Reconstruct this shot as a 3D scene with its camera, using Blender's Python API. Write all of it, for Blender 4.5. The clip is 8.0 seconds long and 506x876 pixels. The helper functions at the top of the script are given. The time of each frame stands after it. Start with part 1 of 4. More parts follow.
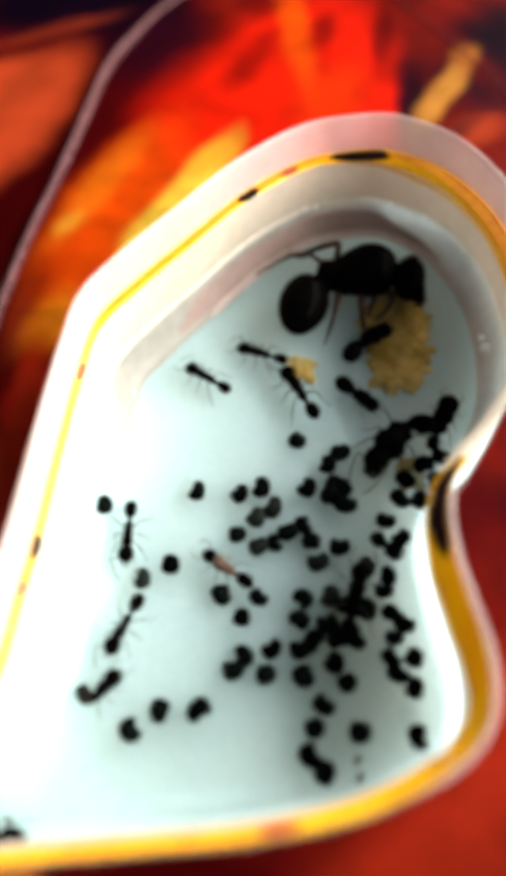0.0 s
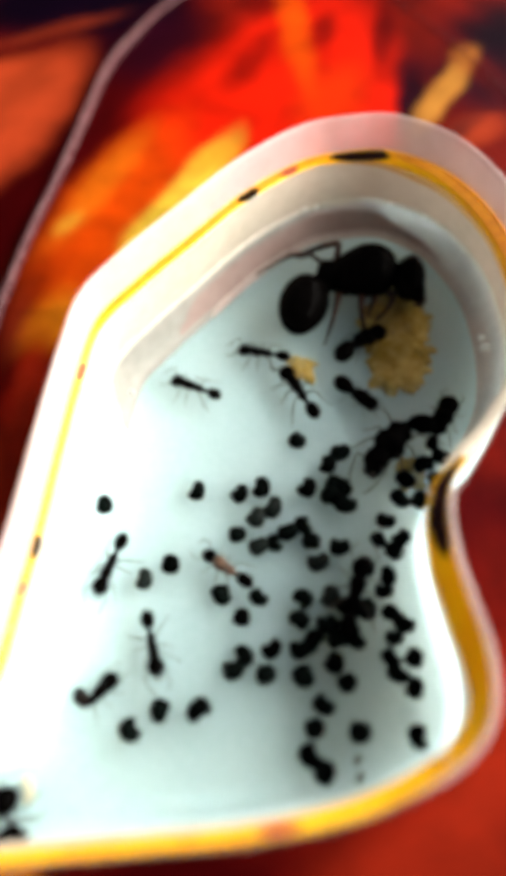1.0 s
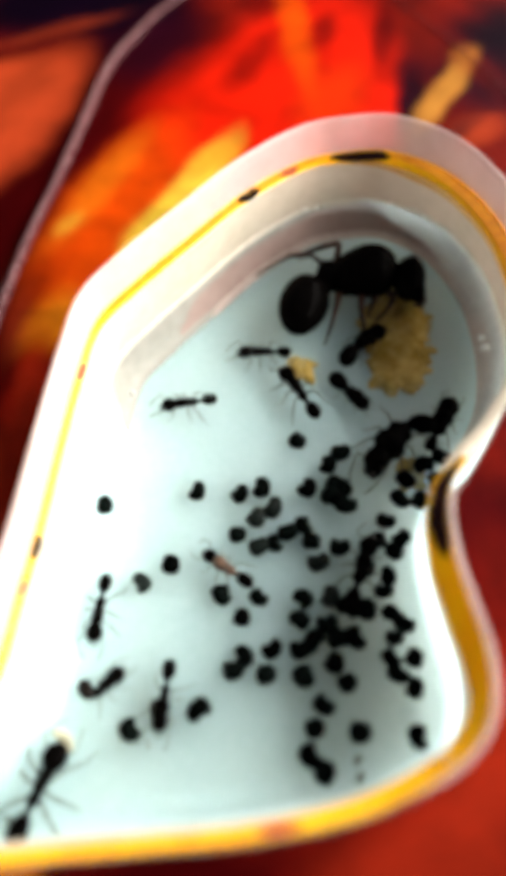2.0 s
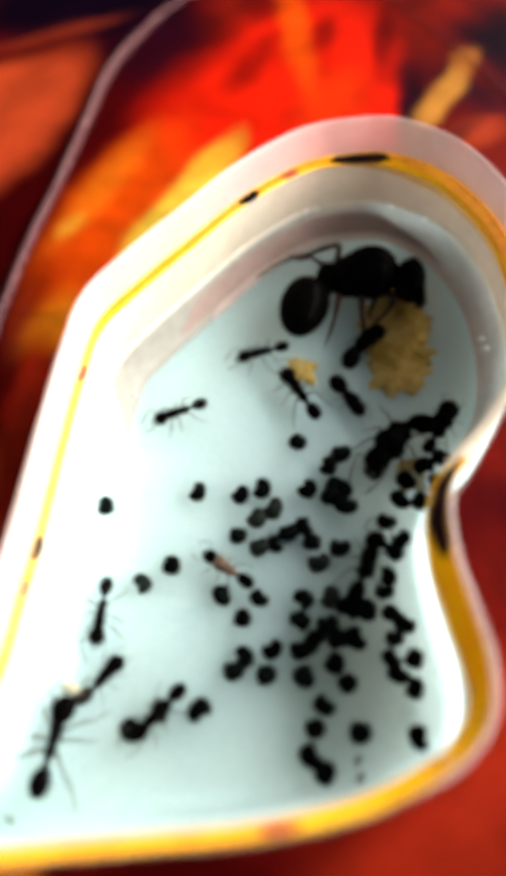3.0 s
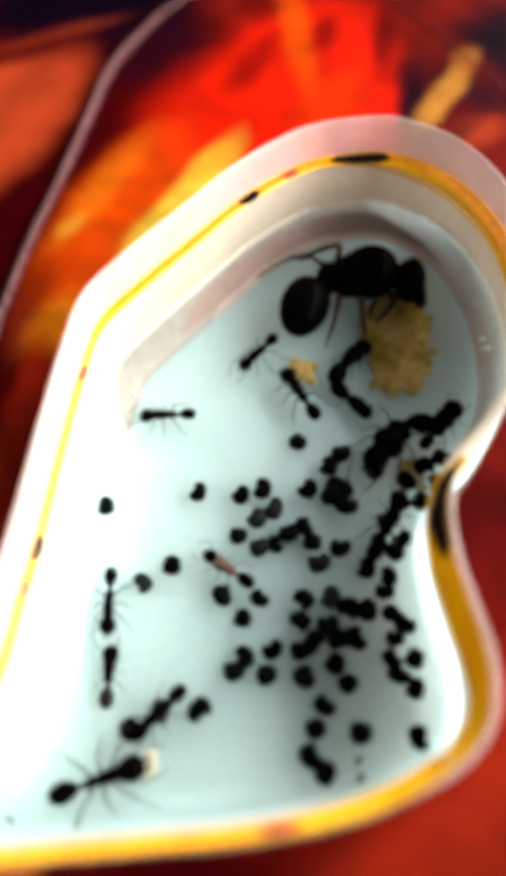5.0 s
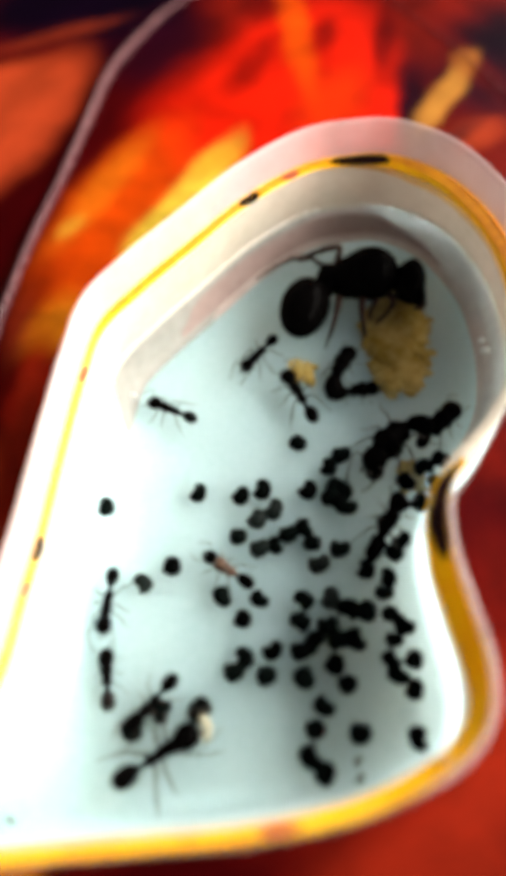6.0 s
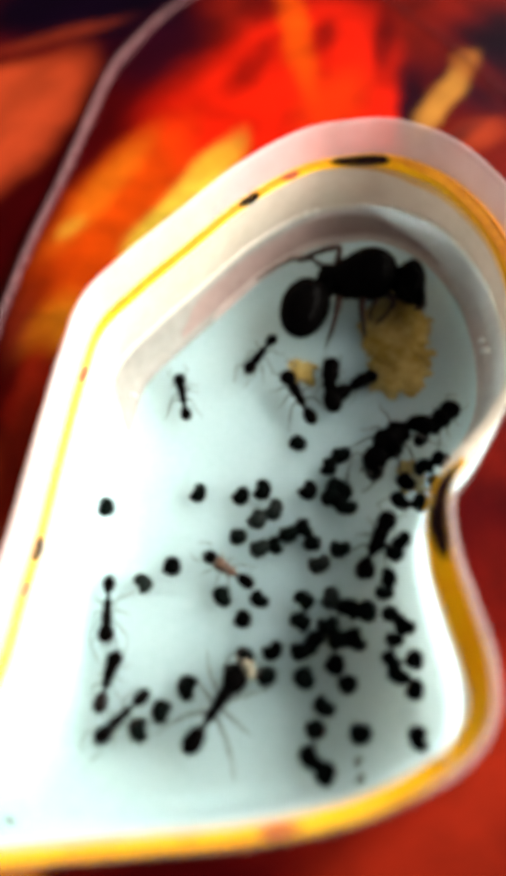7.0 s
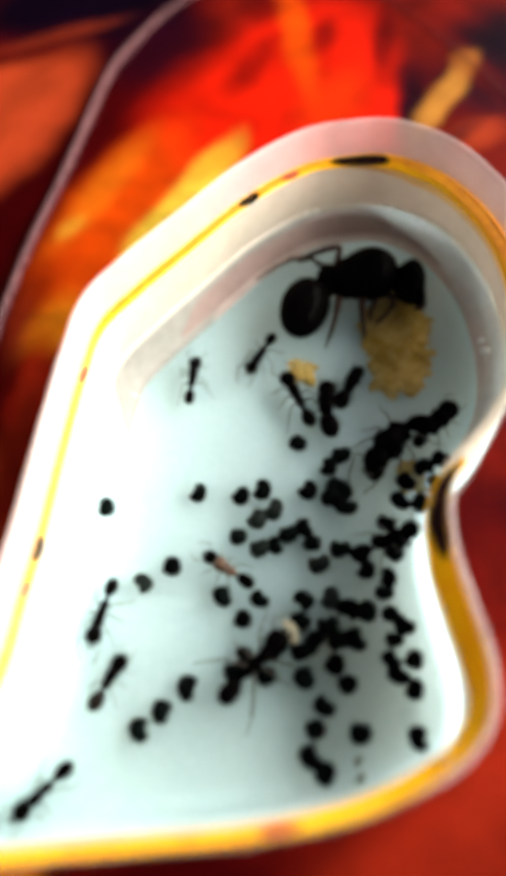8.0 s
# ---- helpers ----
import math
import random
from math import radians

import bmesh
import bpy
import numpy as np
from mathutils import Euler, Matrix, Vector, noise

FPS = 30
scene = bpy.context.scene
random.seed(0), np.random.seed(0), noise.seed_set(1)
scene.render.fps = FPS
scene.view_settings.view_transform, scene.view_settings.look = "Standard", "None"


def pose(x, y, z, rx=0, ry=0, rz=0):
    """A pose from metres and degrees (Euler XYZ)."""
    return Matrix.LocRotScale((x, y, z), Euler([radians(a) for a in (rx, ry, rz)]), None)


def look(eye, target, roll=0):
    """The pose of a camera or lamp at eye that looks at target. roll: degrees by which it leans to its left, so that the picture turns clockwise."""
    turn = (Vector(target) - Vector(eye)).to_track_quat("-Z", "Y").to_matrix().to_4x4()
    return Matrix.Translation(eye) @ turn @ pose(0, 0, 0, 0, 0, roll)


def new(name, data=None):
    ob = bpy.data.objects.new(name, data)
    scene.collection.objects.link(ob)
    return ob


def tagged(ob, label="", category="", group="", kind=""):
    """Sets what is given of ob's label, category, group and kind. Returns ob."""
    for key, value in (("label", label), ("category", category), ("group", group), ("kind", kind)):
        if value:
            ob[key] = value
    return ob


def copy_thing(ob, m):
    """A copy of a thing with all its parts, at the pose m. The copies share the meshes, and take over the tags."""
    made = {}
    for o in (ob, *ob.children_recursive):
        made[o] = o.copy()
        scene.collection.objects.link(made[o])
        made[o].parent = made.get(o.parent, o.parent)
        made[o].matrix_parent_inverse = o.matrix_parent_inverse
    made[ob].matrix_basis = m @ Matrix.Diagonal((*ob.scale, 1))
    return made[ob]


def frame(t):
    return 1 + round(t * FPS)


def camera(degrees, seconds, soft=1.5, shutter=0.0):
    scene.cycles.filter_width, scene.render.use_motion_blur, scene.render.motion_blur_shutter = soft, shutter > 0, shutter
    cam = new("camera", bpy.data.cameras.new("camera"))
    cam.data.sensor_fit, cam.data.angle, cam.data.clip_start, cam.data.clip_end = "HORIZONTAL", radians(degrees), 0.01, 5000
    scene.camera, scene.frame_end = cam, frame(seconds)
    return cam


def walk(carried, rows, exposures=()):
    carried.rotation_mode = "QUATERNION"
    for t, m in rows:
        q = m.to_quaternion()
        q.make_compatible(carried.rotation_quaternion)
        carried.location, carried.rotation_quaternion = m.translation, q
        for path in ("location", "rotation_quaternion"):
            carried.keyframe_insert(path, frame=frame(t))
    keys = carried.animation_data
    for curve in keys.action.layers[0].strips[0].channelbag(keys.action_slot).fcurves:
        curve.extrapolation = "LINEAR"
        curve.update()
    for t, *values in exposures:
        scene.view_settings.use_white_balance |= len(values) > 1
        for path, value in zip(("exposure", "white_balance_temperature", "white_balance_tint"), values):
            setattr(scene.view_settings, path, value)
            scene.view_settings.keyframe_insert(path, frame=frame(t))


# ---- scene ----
# All building numbers are in millimetres; K turns them into metres.
K = 0.001
CAM_ROWS = [
    (0.0, 4.6079, -31.2180, 57.9577, 28.2399, 4.5677, 0.0139),
    (0.5, 4.6079, -31.2180, 57.9577, 28.2399, 4.5677, 0.0139),
    (1.0, 4.6079, -31.2180, 57.9577, 28.2399, 4.5677, 0.0139),
    (1.5, 4.6079, -31.2180, 57.9577, 28.2399, 4.5677, 0.0139),
    (3.0, 4.7365, -31.3669, 58.1274, 28.4039, 4.7235, 0.0780),
    (3.5, 4.5885, -31.4215, 57.9179, 28.4841, 4.5636, 0.1041),
    (4.0, 4.6809, -31.2393, 57.9362, 28.2950, 4.6664, 0.0751),
    (4.5, 4.8050, -31.3894, 57.9901, 28.4239, 4.8169, 0.1013),
    (6.0, 4.7531, -31.3166, 58.2836, 28.3916, 4.7387, 0.1126),
    (6.5, 4.7683, -31.3824, 58.2680, 28.4618, 4.7589, 0.1058),
    (7.0, 4.7484, -31.4240, 58.2143, 28.5193, 4.7332, 0.1237),
    (7.5, 4.7599, -31.4234, 58.2157, 28.5195, 4.7460, 0.1202),
    (8.0, 4.7894, -31.3839, 58.2656, 28.4649, 4.7823, 0.1070),
]
cam = camera(40.0, 8.0, soft=10.0)
cam.data.dof.use_dof, cam.data.dof.focus_distance, cam.data.dof.aperture_fstop = True, 0.065, 15.0
walk(cam, [(t, pose(x * K, y * K, z * K, a, b, c)) for t, x, y, z, a, b, c in CAM_ROWS],
     exposures=((0.0, 0.0, 6900, 10.0), (8.0, 0.0, 6900, 10.0)))

# ---------------------------------------------------------------- light
scene.view_settings.exposure = 0.0
world = bpy.data.worlds.new("daylight")
scene.world = world
world.use_nodes = True
wn = world.node_tree
sky = wn.nodes.new("ShaderNodeTexSky")
sky.sky_type = "NISHITA"
sky.sun_disc = False
sky.sun_elevation, sky.sun_rotation = radians(32), radians(85)
wn.links.new(sky.outputs[0], wn.nodes["Background"].inputs[0])
wn.nodes["Background"].inputs[1].default_value = 0.03

# unseen area lamp, added in place of window daylight: soft light from one side
lamp = bpy.data.lights.new("window_stand_in", "AREA")
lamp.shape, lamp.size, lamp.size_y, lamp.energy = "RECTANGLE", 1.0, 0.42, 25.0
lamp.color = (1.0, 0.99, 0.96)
window_stand_in = new("window_stand_in", lamp)
window_stand_in.matrix_world = look((0.45, 0.08, 0.165), (0, 0, 0))


# ---------------------------------------------------------------- materials
def srgb(r, g, b):
    return tuple((c / 255 / 12.92 if c <= 10 else ((c / 255 + 0.055) / 1.055) ** 2.4) for c in (r, g, b)) + (1.0,)


def node(tree, kind, **inputs):
    n = tree.nodes.new(kind)
    for key, value in inputs.items():
        n.inputs[key.replace("_", " ")].default_value = value
    return n


def surface(name, dark, light, rough=0.5, grain=2000.0, bump=0.15, tone_patch=250.0, coat=0.0, spread=0.06, metal=0.0, per_object=0.0,
            subsurface=0.0, glow_through=0.0, shine=0.5, clear=0.0, seep=0.0012):
    """A mottled surface: two scales of noise between two colours, fine relief, uneven gloss."""
    m = bpy.data.materials.new(name)
    m.use_nodes = True
    t = m.node_tree
    bsdf = t.nodes["Principled BSDF"]
    where = t.nodes.new("ShaderNodeTexCoord")
    big = node(t, "ShaderNodeTexNoise", Scale=tone_patch, Detail=3.0)
    fine = node(t, "ShaderNodeTexNoise", Scale=grain, Detail=4.0)
    for n in (big, fine):
        t.links.new(where.outputs["Object"], n.inputs["Vector"])
    add = t.nodes.new("ShaderNodeMath")
    add.operation = "MULTIPLY_ADD"
    add.inputs[1].default_value = 0.5
    t.links.new(fine.outputs[0], add.inputs[0])
    half = t.nodes.new("ShaderNodeMath")
    half.operation = "MULTIPLY"
    half.inputs[1].default_value = 0.5
    t.links.new(big.outputs[0], half.inputs[0])
    t.links.new(half.outputs[0], add.inputs[2])
    ramp = t.nodes.new("ShaderNodeValToRGB")
    ramp.color_ramp.elements[0].position, ramp.color_ramp.elements[1].position = 0.35, 0.65
    ramp.color_ramp.elements[0].color, ramp.color_ramp.elements[1].color = (*dark, 1), (*light, 1)
    t.links.new(add.outputs[0], ramp.inputs[0])
    colour = ramp.outputs[0]
    if per_object:
        info = t.nodes.new("ShaderNodeObjectInfo")
        vary = t.nodes.new("ShaderNodeMapRange")
        vary.inputs["To Min"].default_value, vary.inputs["To Max"].default_value = 1 - per_object, 1 + per_object
        t.links.new(info.outputs["Random"], vary.inputs["Value"])
        scale = t.nodes.new("ShaderNodeVectorMath")
        scale.operation = "SCALE"
        t.links.new(colour, scale.inputs[0])
        t.links.new(vary.outputs[0], scale.inputs["Scale"])
        colour = scale.outputs[0]
    t.links.new(colour, bsdf.inputs["Base Color"])
    gloss = t.nodes.new("ShaderNodeMapRange")
    gloss.inputs["To Min"].default_value, gloss.inputs["To Max"].default_value = max(rough - spread, 0.02), rough + spread
    t.links.new(big.outputs[0], gloss.inputs["Value"])
    t.links.new(gloss.outputs[0], bsdf.inputs["Roughness"])
    relief = node(t, "ShaderNodeBump", Strength=bump, Distance=0.00008)
    t.links.new(fine.outputs[0], relief.inputs["Height"])
    t.links.new(relief.outputs[0], bsdf.inputs["Normal"])
    bsdf.inputs["Metallic"].default_value = metal
    bsdf.inputs["Specular IOR Level"].default_value = shine
    bsdf.inputs["Coat Weight"].default_value = coat
    bsdf.inputs["Coat Roughness"].default_value = 0.12
    if subsurface:
        bsdf.inputs["Subsurface Weight"].default_value = subsurface
        bsdf.subsurface_method = "BURLEY"
        bsdf.inputs["Subsurface Radius"].default_value = (1.0, 0.95, 0.9)
        bsdf.inputs["Subsurface Scale"].default_value = seep
    if glow_through:
        trans = t.nodes.new("ShaderNodeBsdfTranslucent")
        t.links.new(colour, trans.inputs[0])
        mix = t.nodes.new("ShaderNodeMixShader")
        mix.inputs[0].default_value = glow_through
        t.links.new(bsdf.outputs[0], mix.inputs[1])
        t.links.new(trans.outputs[0], mix.inputs[2])
        through_it = mix.outputs[0]
        if clear:
            pane = t.nodes.new("ShaderNodeBsdfTransparent")
            pane.inputs[0].default_value = (0.97, 0.95, 0.94, 1)
            haze = t.nodes.new("ShaderNodeMixShader")
            haze.inputs[0].default_value = clear
            t.links.new(through_it, haze.inputs[1])
            t.links.new(pane.outputs[0], haze.inputs[2])
            through_it = haze.outputs[0]
        t.links.new(through_it, t.nodes["Material Output"].inputs[0])
    return m


PLASTER = surface("white_plaster", (0.40, 0.59, 0.61), (0.46, 0.64, 0.66), rough=0.45, grain=1500, bump=0.12, tone_patch=120, subsurface=1.0, seep=0.010, glow_through=0.06)
WALL = surface("milky_plastic", (0.54, 0.48, 0.38), (0.64, 0.58, 0.47), rough=0.22, grain=900, bump=0.06, tone_patch=150, glow_through=0.06, clear=0.1)
# one wall strip in two tones: light and shade put into the colour
STRIP_DARK = surface("darkened_strip", (0.31, 0.285, 0.25), (0.40, 0.365, 0.325), rough=0.42, shine=0.2, grain=900, bump=0.1, tone_patch=180, glow_through=0.08, clear=0.28)
STRIP_LIGHT = surface("lightened_strip", (0.58, 0.45, 0.40), (0.70, 0.56, 0.50), rough=0.42, shine=0.2, grain=900, bump=0.1, tone_patch=180, glow_through=0.08, clear=0.28)
# red reflection in the glossy wall, painted as a pink tone
PINK_REFLECTION = surface("rosy_reflection", (0.36, 0.24, 0.215), (0.45, 0.32, 0.285), rough=0.42, shine=0.2, grain=900, bump=0.1, tone_patch=180, glow_through=0.08, clear=0.3)
LIP = surface("frosted_clear_plastic", (0.64, 0.52, 0.50), (0.75, 0.62, 0.60), rough=0.25, grain=700, bump=0.06, tone_patch=150, glow_through=0.05, clear=0.58)
OUTER = surface("clear_outer_plastic", (0.84, 0.82, 0.80), (0.90, 0.88, 0.86), rough=0.2, grain=700, bump=0.05, tone_patch=150, glow_through=0.1, clear=0.86)
YELLOW = surface("yellow_plastic", (0.95, 0.39, 0.002), (0.99, 0.57, 0.004), rough=0.35, grain=900, bump=0.08, tone_patch=170, glow_through=0.2)
# orange shading of the ledge, painted on instead of left to the light
ORANGE_SHADE = surface("orange_shade", (0.60, 0.19, 0.001), (0.86, 0.36, 0.002), rough=0.4, grain=1200, bump=0.1, tone_patch=260, glow_through=0.1)
# glow of the ledge on the wall, painted as translucent amber
LEDGE_GLOW = surface("amber_glow", (0.84, 0.38, 0.008), (0.92, 0.55, 0.03), rough=0.3, grain=900, bump=0.06, tone_patch=170, glow_through=0.2, clear=0.45)
# dark and red reflections in the ledge, painted as plain colour
DARK_REFLECTION = surface("dark_reflection", (0.003, 0.001, 0.001), (0.010, 0.003, 0.003), shine=0.02, rough=0.7, grain=1500, bump=0.1)
RED_REFLECTION = surface("red_brown_reflection", (0.32, 0.03, 0.02), (0.45, 0.07, 0.03), rough=0.4, grain=1500, bump=0.1)
CHITIN = surface("black_chitin", (0.0007, 0.0006, 0.0006), (0.0016, 0.0013, 0.0012), rough=0.13, grain=4000, bump=0.08, tone_patch=700, spread=0.05, shine=0.006)
GLOSSY = surface("glossy_black_chitin", (0.0007, 0.0006, 0.0006), (0.0016, 0.0013, 0.0012), rough=0.05, grain=4000, bump=0.02, tone_patch=700, spread=0.02, shine=0.005)
LEG = surface("dark_brown_chitin", (0.009, 0.0055, 0.0035), (0.024, 0.014, 0.008), rough=0.35, grain=4000, bump=0.1, tone_patch=900)
QUEENLEG = surface("red_brown_chitin", (0.012, 0.004, 0.002), (0.035, 0.012, 0.005), shine=0.2, rough=0.35, grain=3000, bump=0.1, tone_patch=600)
BROWN = surface("brown_chitin", (0.0015, 0.0008, 0.0006), (0.006, 0.003, 0.0016), shine=0.1, rough=0.35, grain=3000, bump=0.1, tone_patch=600)
PALE = surface("pale_brown_chitin", (0.010, 0.004, 0.002), (0.12, 0.056, 0.024), rough=0.4, grain=3000, bump=0.1, tone_patch=700)
SEED = surface("black_seed_coat", (0.0003, 0.0005, 0.0004), (0.0022, 0.0042, 0.0036), shine=0.01, rough=0.55, grain=3500, bump=0.5, tone_patch=900, per_object=0.85)
GREYSEED = surface("grey_green_seed_coat", (0.002, 0.0042, 0.0036), (0.007, 0.0125, 0.0105), shine=0.08, rough=0.55, grain=3500, bump=0.5, tone_patch=900, per_object=0.3)
CRUMB = surface("grey_crumb", (0.08, 0.1, 0.095), (0.16, 0.19, 0.18), rough=0.6, grain=3500, bump=0.4)
DUST = surface("pale_brown_crumb", (0.30, 0.22, 0.16), (0.42, 0.33, 0.25), rough=0.7, grain=3000, bump=0.3)
SCAR = surface("pale_seed_scar", (0.35, 0.38, 0.34), (0.5, 0.52, 0.46), rough=0.6, grain=3500, bump=0.3)
BROOD = surface("amber_brood", (0.50, 0.34, 0.055), (0.88, 0.69, 0.25), rough=0.6, grain=1200, bump=0.05, tone_patch=420, shine=0.05, glow_through=0.35, clear=0.4)
LARVA = surface("ivory_larva", (0.68, 0.63, 0.44), (0.84, 0.79, 0.60), rough=0.4, grain=2500, bump=0.1, tone_patch=600, shine=0.1, glow_through=0.3, clear=0.3)
CLEAR = surface("clear_plastic_edge", (0.09, 0.03, 0.035), (0.16, 0.065, 0.07), rough=0.3, grain=700, bump=0.03, tone_patch=150, shine=0.2, glow_through=0.25, clear=0.25)
# near-white colour that carries the glint itself
GLINT = surface("white_glint", (0.8, 0.8, 0.78), (0.9, 0.9, 0.88), rough=0.06, coat=1.0, shine=0.8, glow_through=0.4)


def printed_sheet():
    """The printed picture: overlapping soft strokes of ink on one glossy sheet."""
    m = bpy.data.materials.new("printed_sheet")
    m.use_nodes = True
    t = m.node_tree
    bsdf = t.nodes["Principled BSDF"]
    where = t.nodes.new("ShaderNodeTexCoord")
    wob = node(t, "ShaderNodeTexNoise", Scale=130.0, Detail=3.0)
    t.links.new(where.outputs["Object"], wob.inputs["Vector"])
    centre = t.nodes.new("ShaderNodeVectorMath")
    centre.operation = "SUBTRACT"
    centre.inputs[1].default_value = (0.5, 0.5, 0.5)
    t.links.new(wob.outputs["Color"], centre.inputs[0])
    warp = t.nodes.new("ShaderNodeVectorMath")
    warp.operation = "MULTIPLY_ADD"
    warp.inputs[1].default_value = (0.0026, 0.0026, 0)
    t.links.new(centre.outputs[0], warp.inputs[0])
    t.links.new(where.outputs["Object"], warp.inputs[2])
    mottle = node(t, "ShaderNodeTexNoise", Scale=90.0, Detail=4.0)
    t.links.new(warp.outputs[0], mottle.inputs["Vector"])
    ground = t.nodes.new("ShaderNodeValToRGB")
    ground.color_ramp.elements[0].position, ground.color_ramp.elements[1].position = 0.36, 0.66
    ground.color_ramp.elements[0].color, ground.color_ramp.elements[1].color = srgb(50, 2, 2), srgb(106, 15, 6)
    t.links.new(mottle.outputs[0], ground.inputs[0])
    state = [ground.outputs[0]]

    def stroke(tone, x, y, length, width, turn, soft, strength=1.0):
        at = t.nodes.new("ShaderNodeMapping")
        at.vector_type = "TEXTURE"
        at.inputs["Location"].default_value = (x * K, y * K, 0)
        at.inputs["Rotation"].default_value = (0, 0, radians(turn))
        at.inputs["Scale"].default_value = (length * K, width * K, 1)
        t.links.new(warp.outputs[0], at.inputs["Vector"])
        far = t.nodes.new("ShaderNodeVectorMath")
        far.operation = "LENGTH"
        t.links.new(at.outputs[0], far.inputs[0])
        edge = t.nodes.new("ShaderNodeMapRange")
        edge.interpolation_type = "SMOOTHSTEP"
        for key, value in (("From Min", 1.1 + soft / 2), ("From Max", max(0.05, 0.85 - soft / 2)), ("To Min", 0.0), ("To Max", strength)):
            edge.inputs[key].default_value = value
        t.links.new(far.outputs["Value"], edge.inputs["Value"])
        mix = t.nodes.new("ShaderNodeMix")
        mix.data_type = "RGBA"
        t.links.new(edge.outputs[0], mix.inputs[0])
        t.links.new(state[0], mix.inputs[6])
        mix.inputs[7].default_value = tone
        state[0] = mix.outputs[2]

    def ink(r, g, b, k=0.5):
        return tuple(0.65 * k * c for c in srgb(r, g, b)[:3]) + (1.0,)

    black, plum = ink(20, 2, 24), ink(58, 5, 28)
    maroon, brick = ink(92, 3, 7), ink(150, 26, 14)
    scarlet, vermilion = ink(255, 34, 10, 0.72), ink(255, 84, 12, 0.78)
    rust, orange = ink(214, 76, 38, 0.75), ink(255, 140, 28, 0.85)
    yellow, tan = ink(255, 210, 70, 0.96), ink(226, 150, 64, 0.6)
    stroke(maroon, -24.7, 46.3, 40.0, 11.9, 74, 0.90)
    stroke(black, -19.4, 78.1, 9.8, 15.0, 28, 0.70)
    stroke(black, -31.3, 79.8, 15.2, 11.1, 21, 0.80)
    stroke(rust, -32.7, 50.9, 16.3, 6.9, 65, 0.45)
    stroke(rust, -34.4, 58.6, 8.4, 6.3, 19, 0.50)
    stroke(maroon, -22.7, 47.2, 22.9, 2.4, 74, 0.80)
    stroke(plum, -15.0, 65.2, 7.6, 6.6, 51, 0.90, 0.80)
    stroke(scarlet, 0.8, 48.8, 18.5, 14.1, 50, 0.50)
    stroke(scarlet, 7.1, 61.8, 10.8, 13.3, -24, 0.60)
    stroke(scarlet, 14.0, 48.1, 6.4, 8.3, -1, 0.60)
    stroke(scarlet, -12.6, 38.6, 15.6, 6.5, 57, 0.90)
    stroke(vermilion, -16.3, 28.1, 13.0, 3.7, 61, 0.90)
    stroke(vermilion, 10.0, 50.9, 6.4, 3.9, 67, 1.00, 0.30)
    stroke(vermilion, 5.7, 67.2, 13.4, 1.9, -84, 0.80)
    stroke(vermilion, 5.8, 67.8, 4.1, 1.9, -83, 0.80, 0.70)
    stroke(orange, -22.0, 16.6, 4.6, 3.2, 63, 0.90)
    stroke(vermilion, -18.0, 34.7, 13.9, 5.1, 61, 0.90, 0.90)
    stroke(orange, -19.3, 37.8, 10.1, 2.2, 62, 1.00, 0.50)
    stroke(yellow, -22.7, 31.6, 2.2, 1.2, 57, 1.00, 0.35)
    stroke(yellow, -9.3, 33.4, 13.3, 2.8, 61, 0.50)
    stroke(yellow, -11.3, 28.8, 4.8, 3.5, 52, 0.70)
    stroke(orange, -5.2, 41.1, 3.9, 2.0, 45, 1.00, 0.60)
    stroke(maroon, -0.3, 60.7, 7.0, 2.4, 63, 0.80, 0.55)
    stroke(maroon, 1.2, 73.8, 4.0, 3.5, -52, 0.90, 0.50)
    stroke(maroon, 17.9, 63.5, 7.3, 1.4, 81, 0.90, 0.75)
    stroke(maroon, 10.0, 65.9, 3.9, 1.5, 77, 1.00, 0.60)
    stroke(plum, 20.4, 48.3, 8.7, 2.1, 86, 0.80)
    stroke(plum, 31.0, 55.1, 10.7, 8.8, -67, 0.70)
    stroke(black, 35.4, 63.3, 6.6, 7.4, -49, 0.90, 0.85)
    stroke(brick, 22.9, 63.1, 6.9, 2.5, -72, 0.90, 0.80)
    stroke(tan, 24.7, 50.9, 9.0, 1.9, 58, 0.50)
    stroke(tan, 28.4, 57.9, 1.9, 1.7, -82, 0.80, 0.80)
    stroke(brick, 28.8, 40.2, 6.0, 5.0, -38, 0.80)
    stroke(rust, 27.3, 42.8, 3.9, 2.4, 22, 0.90, 0.70)
    stroke(brick, 28.2, 57.7, 9.5, 2.2, -68, 1.00, 0.50)
    stroke(plum, 25.0, 43.0, 4.2, 1.2, 36, 1.00, 0.60)
    stroke(maroon, 21.8, -9.7, 5.2, 5.6, -66, 0.90)
    stroke(brick, 20.2, -27.3, 5.4, 4.3, 45, 0.90)
    stroke(brick, 10.0, -34.0, 4.3, 2.7, 14, 0.90)
    stroke(maroon, -6.0, -35.6, 8.7, 2.0, 4, 0.90)
    stroke(maroon, 7.9, -34.7, 2.0, 1.2, -10, 0.90, 0.70)
    stroke(orange, -18.0, -35.2, 1.9, 0.9, 0, 1.00, 0.80)
    stroke(maroon, -24.5, 6.5, 5.7, 3.4, -66, 0.90)
    stroke(brick, -24.0, 5.2, 9.3, 2.8, -90, 0.90)
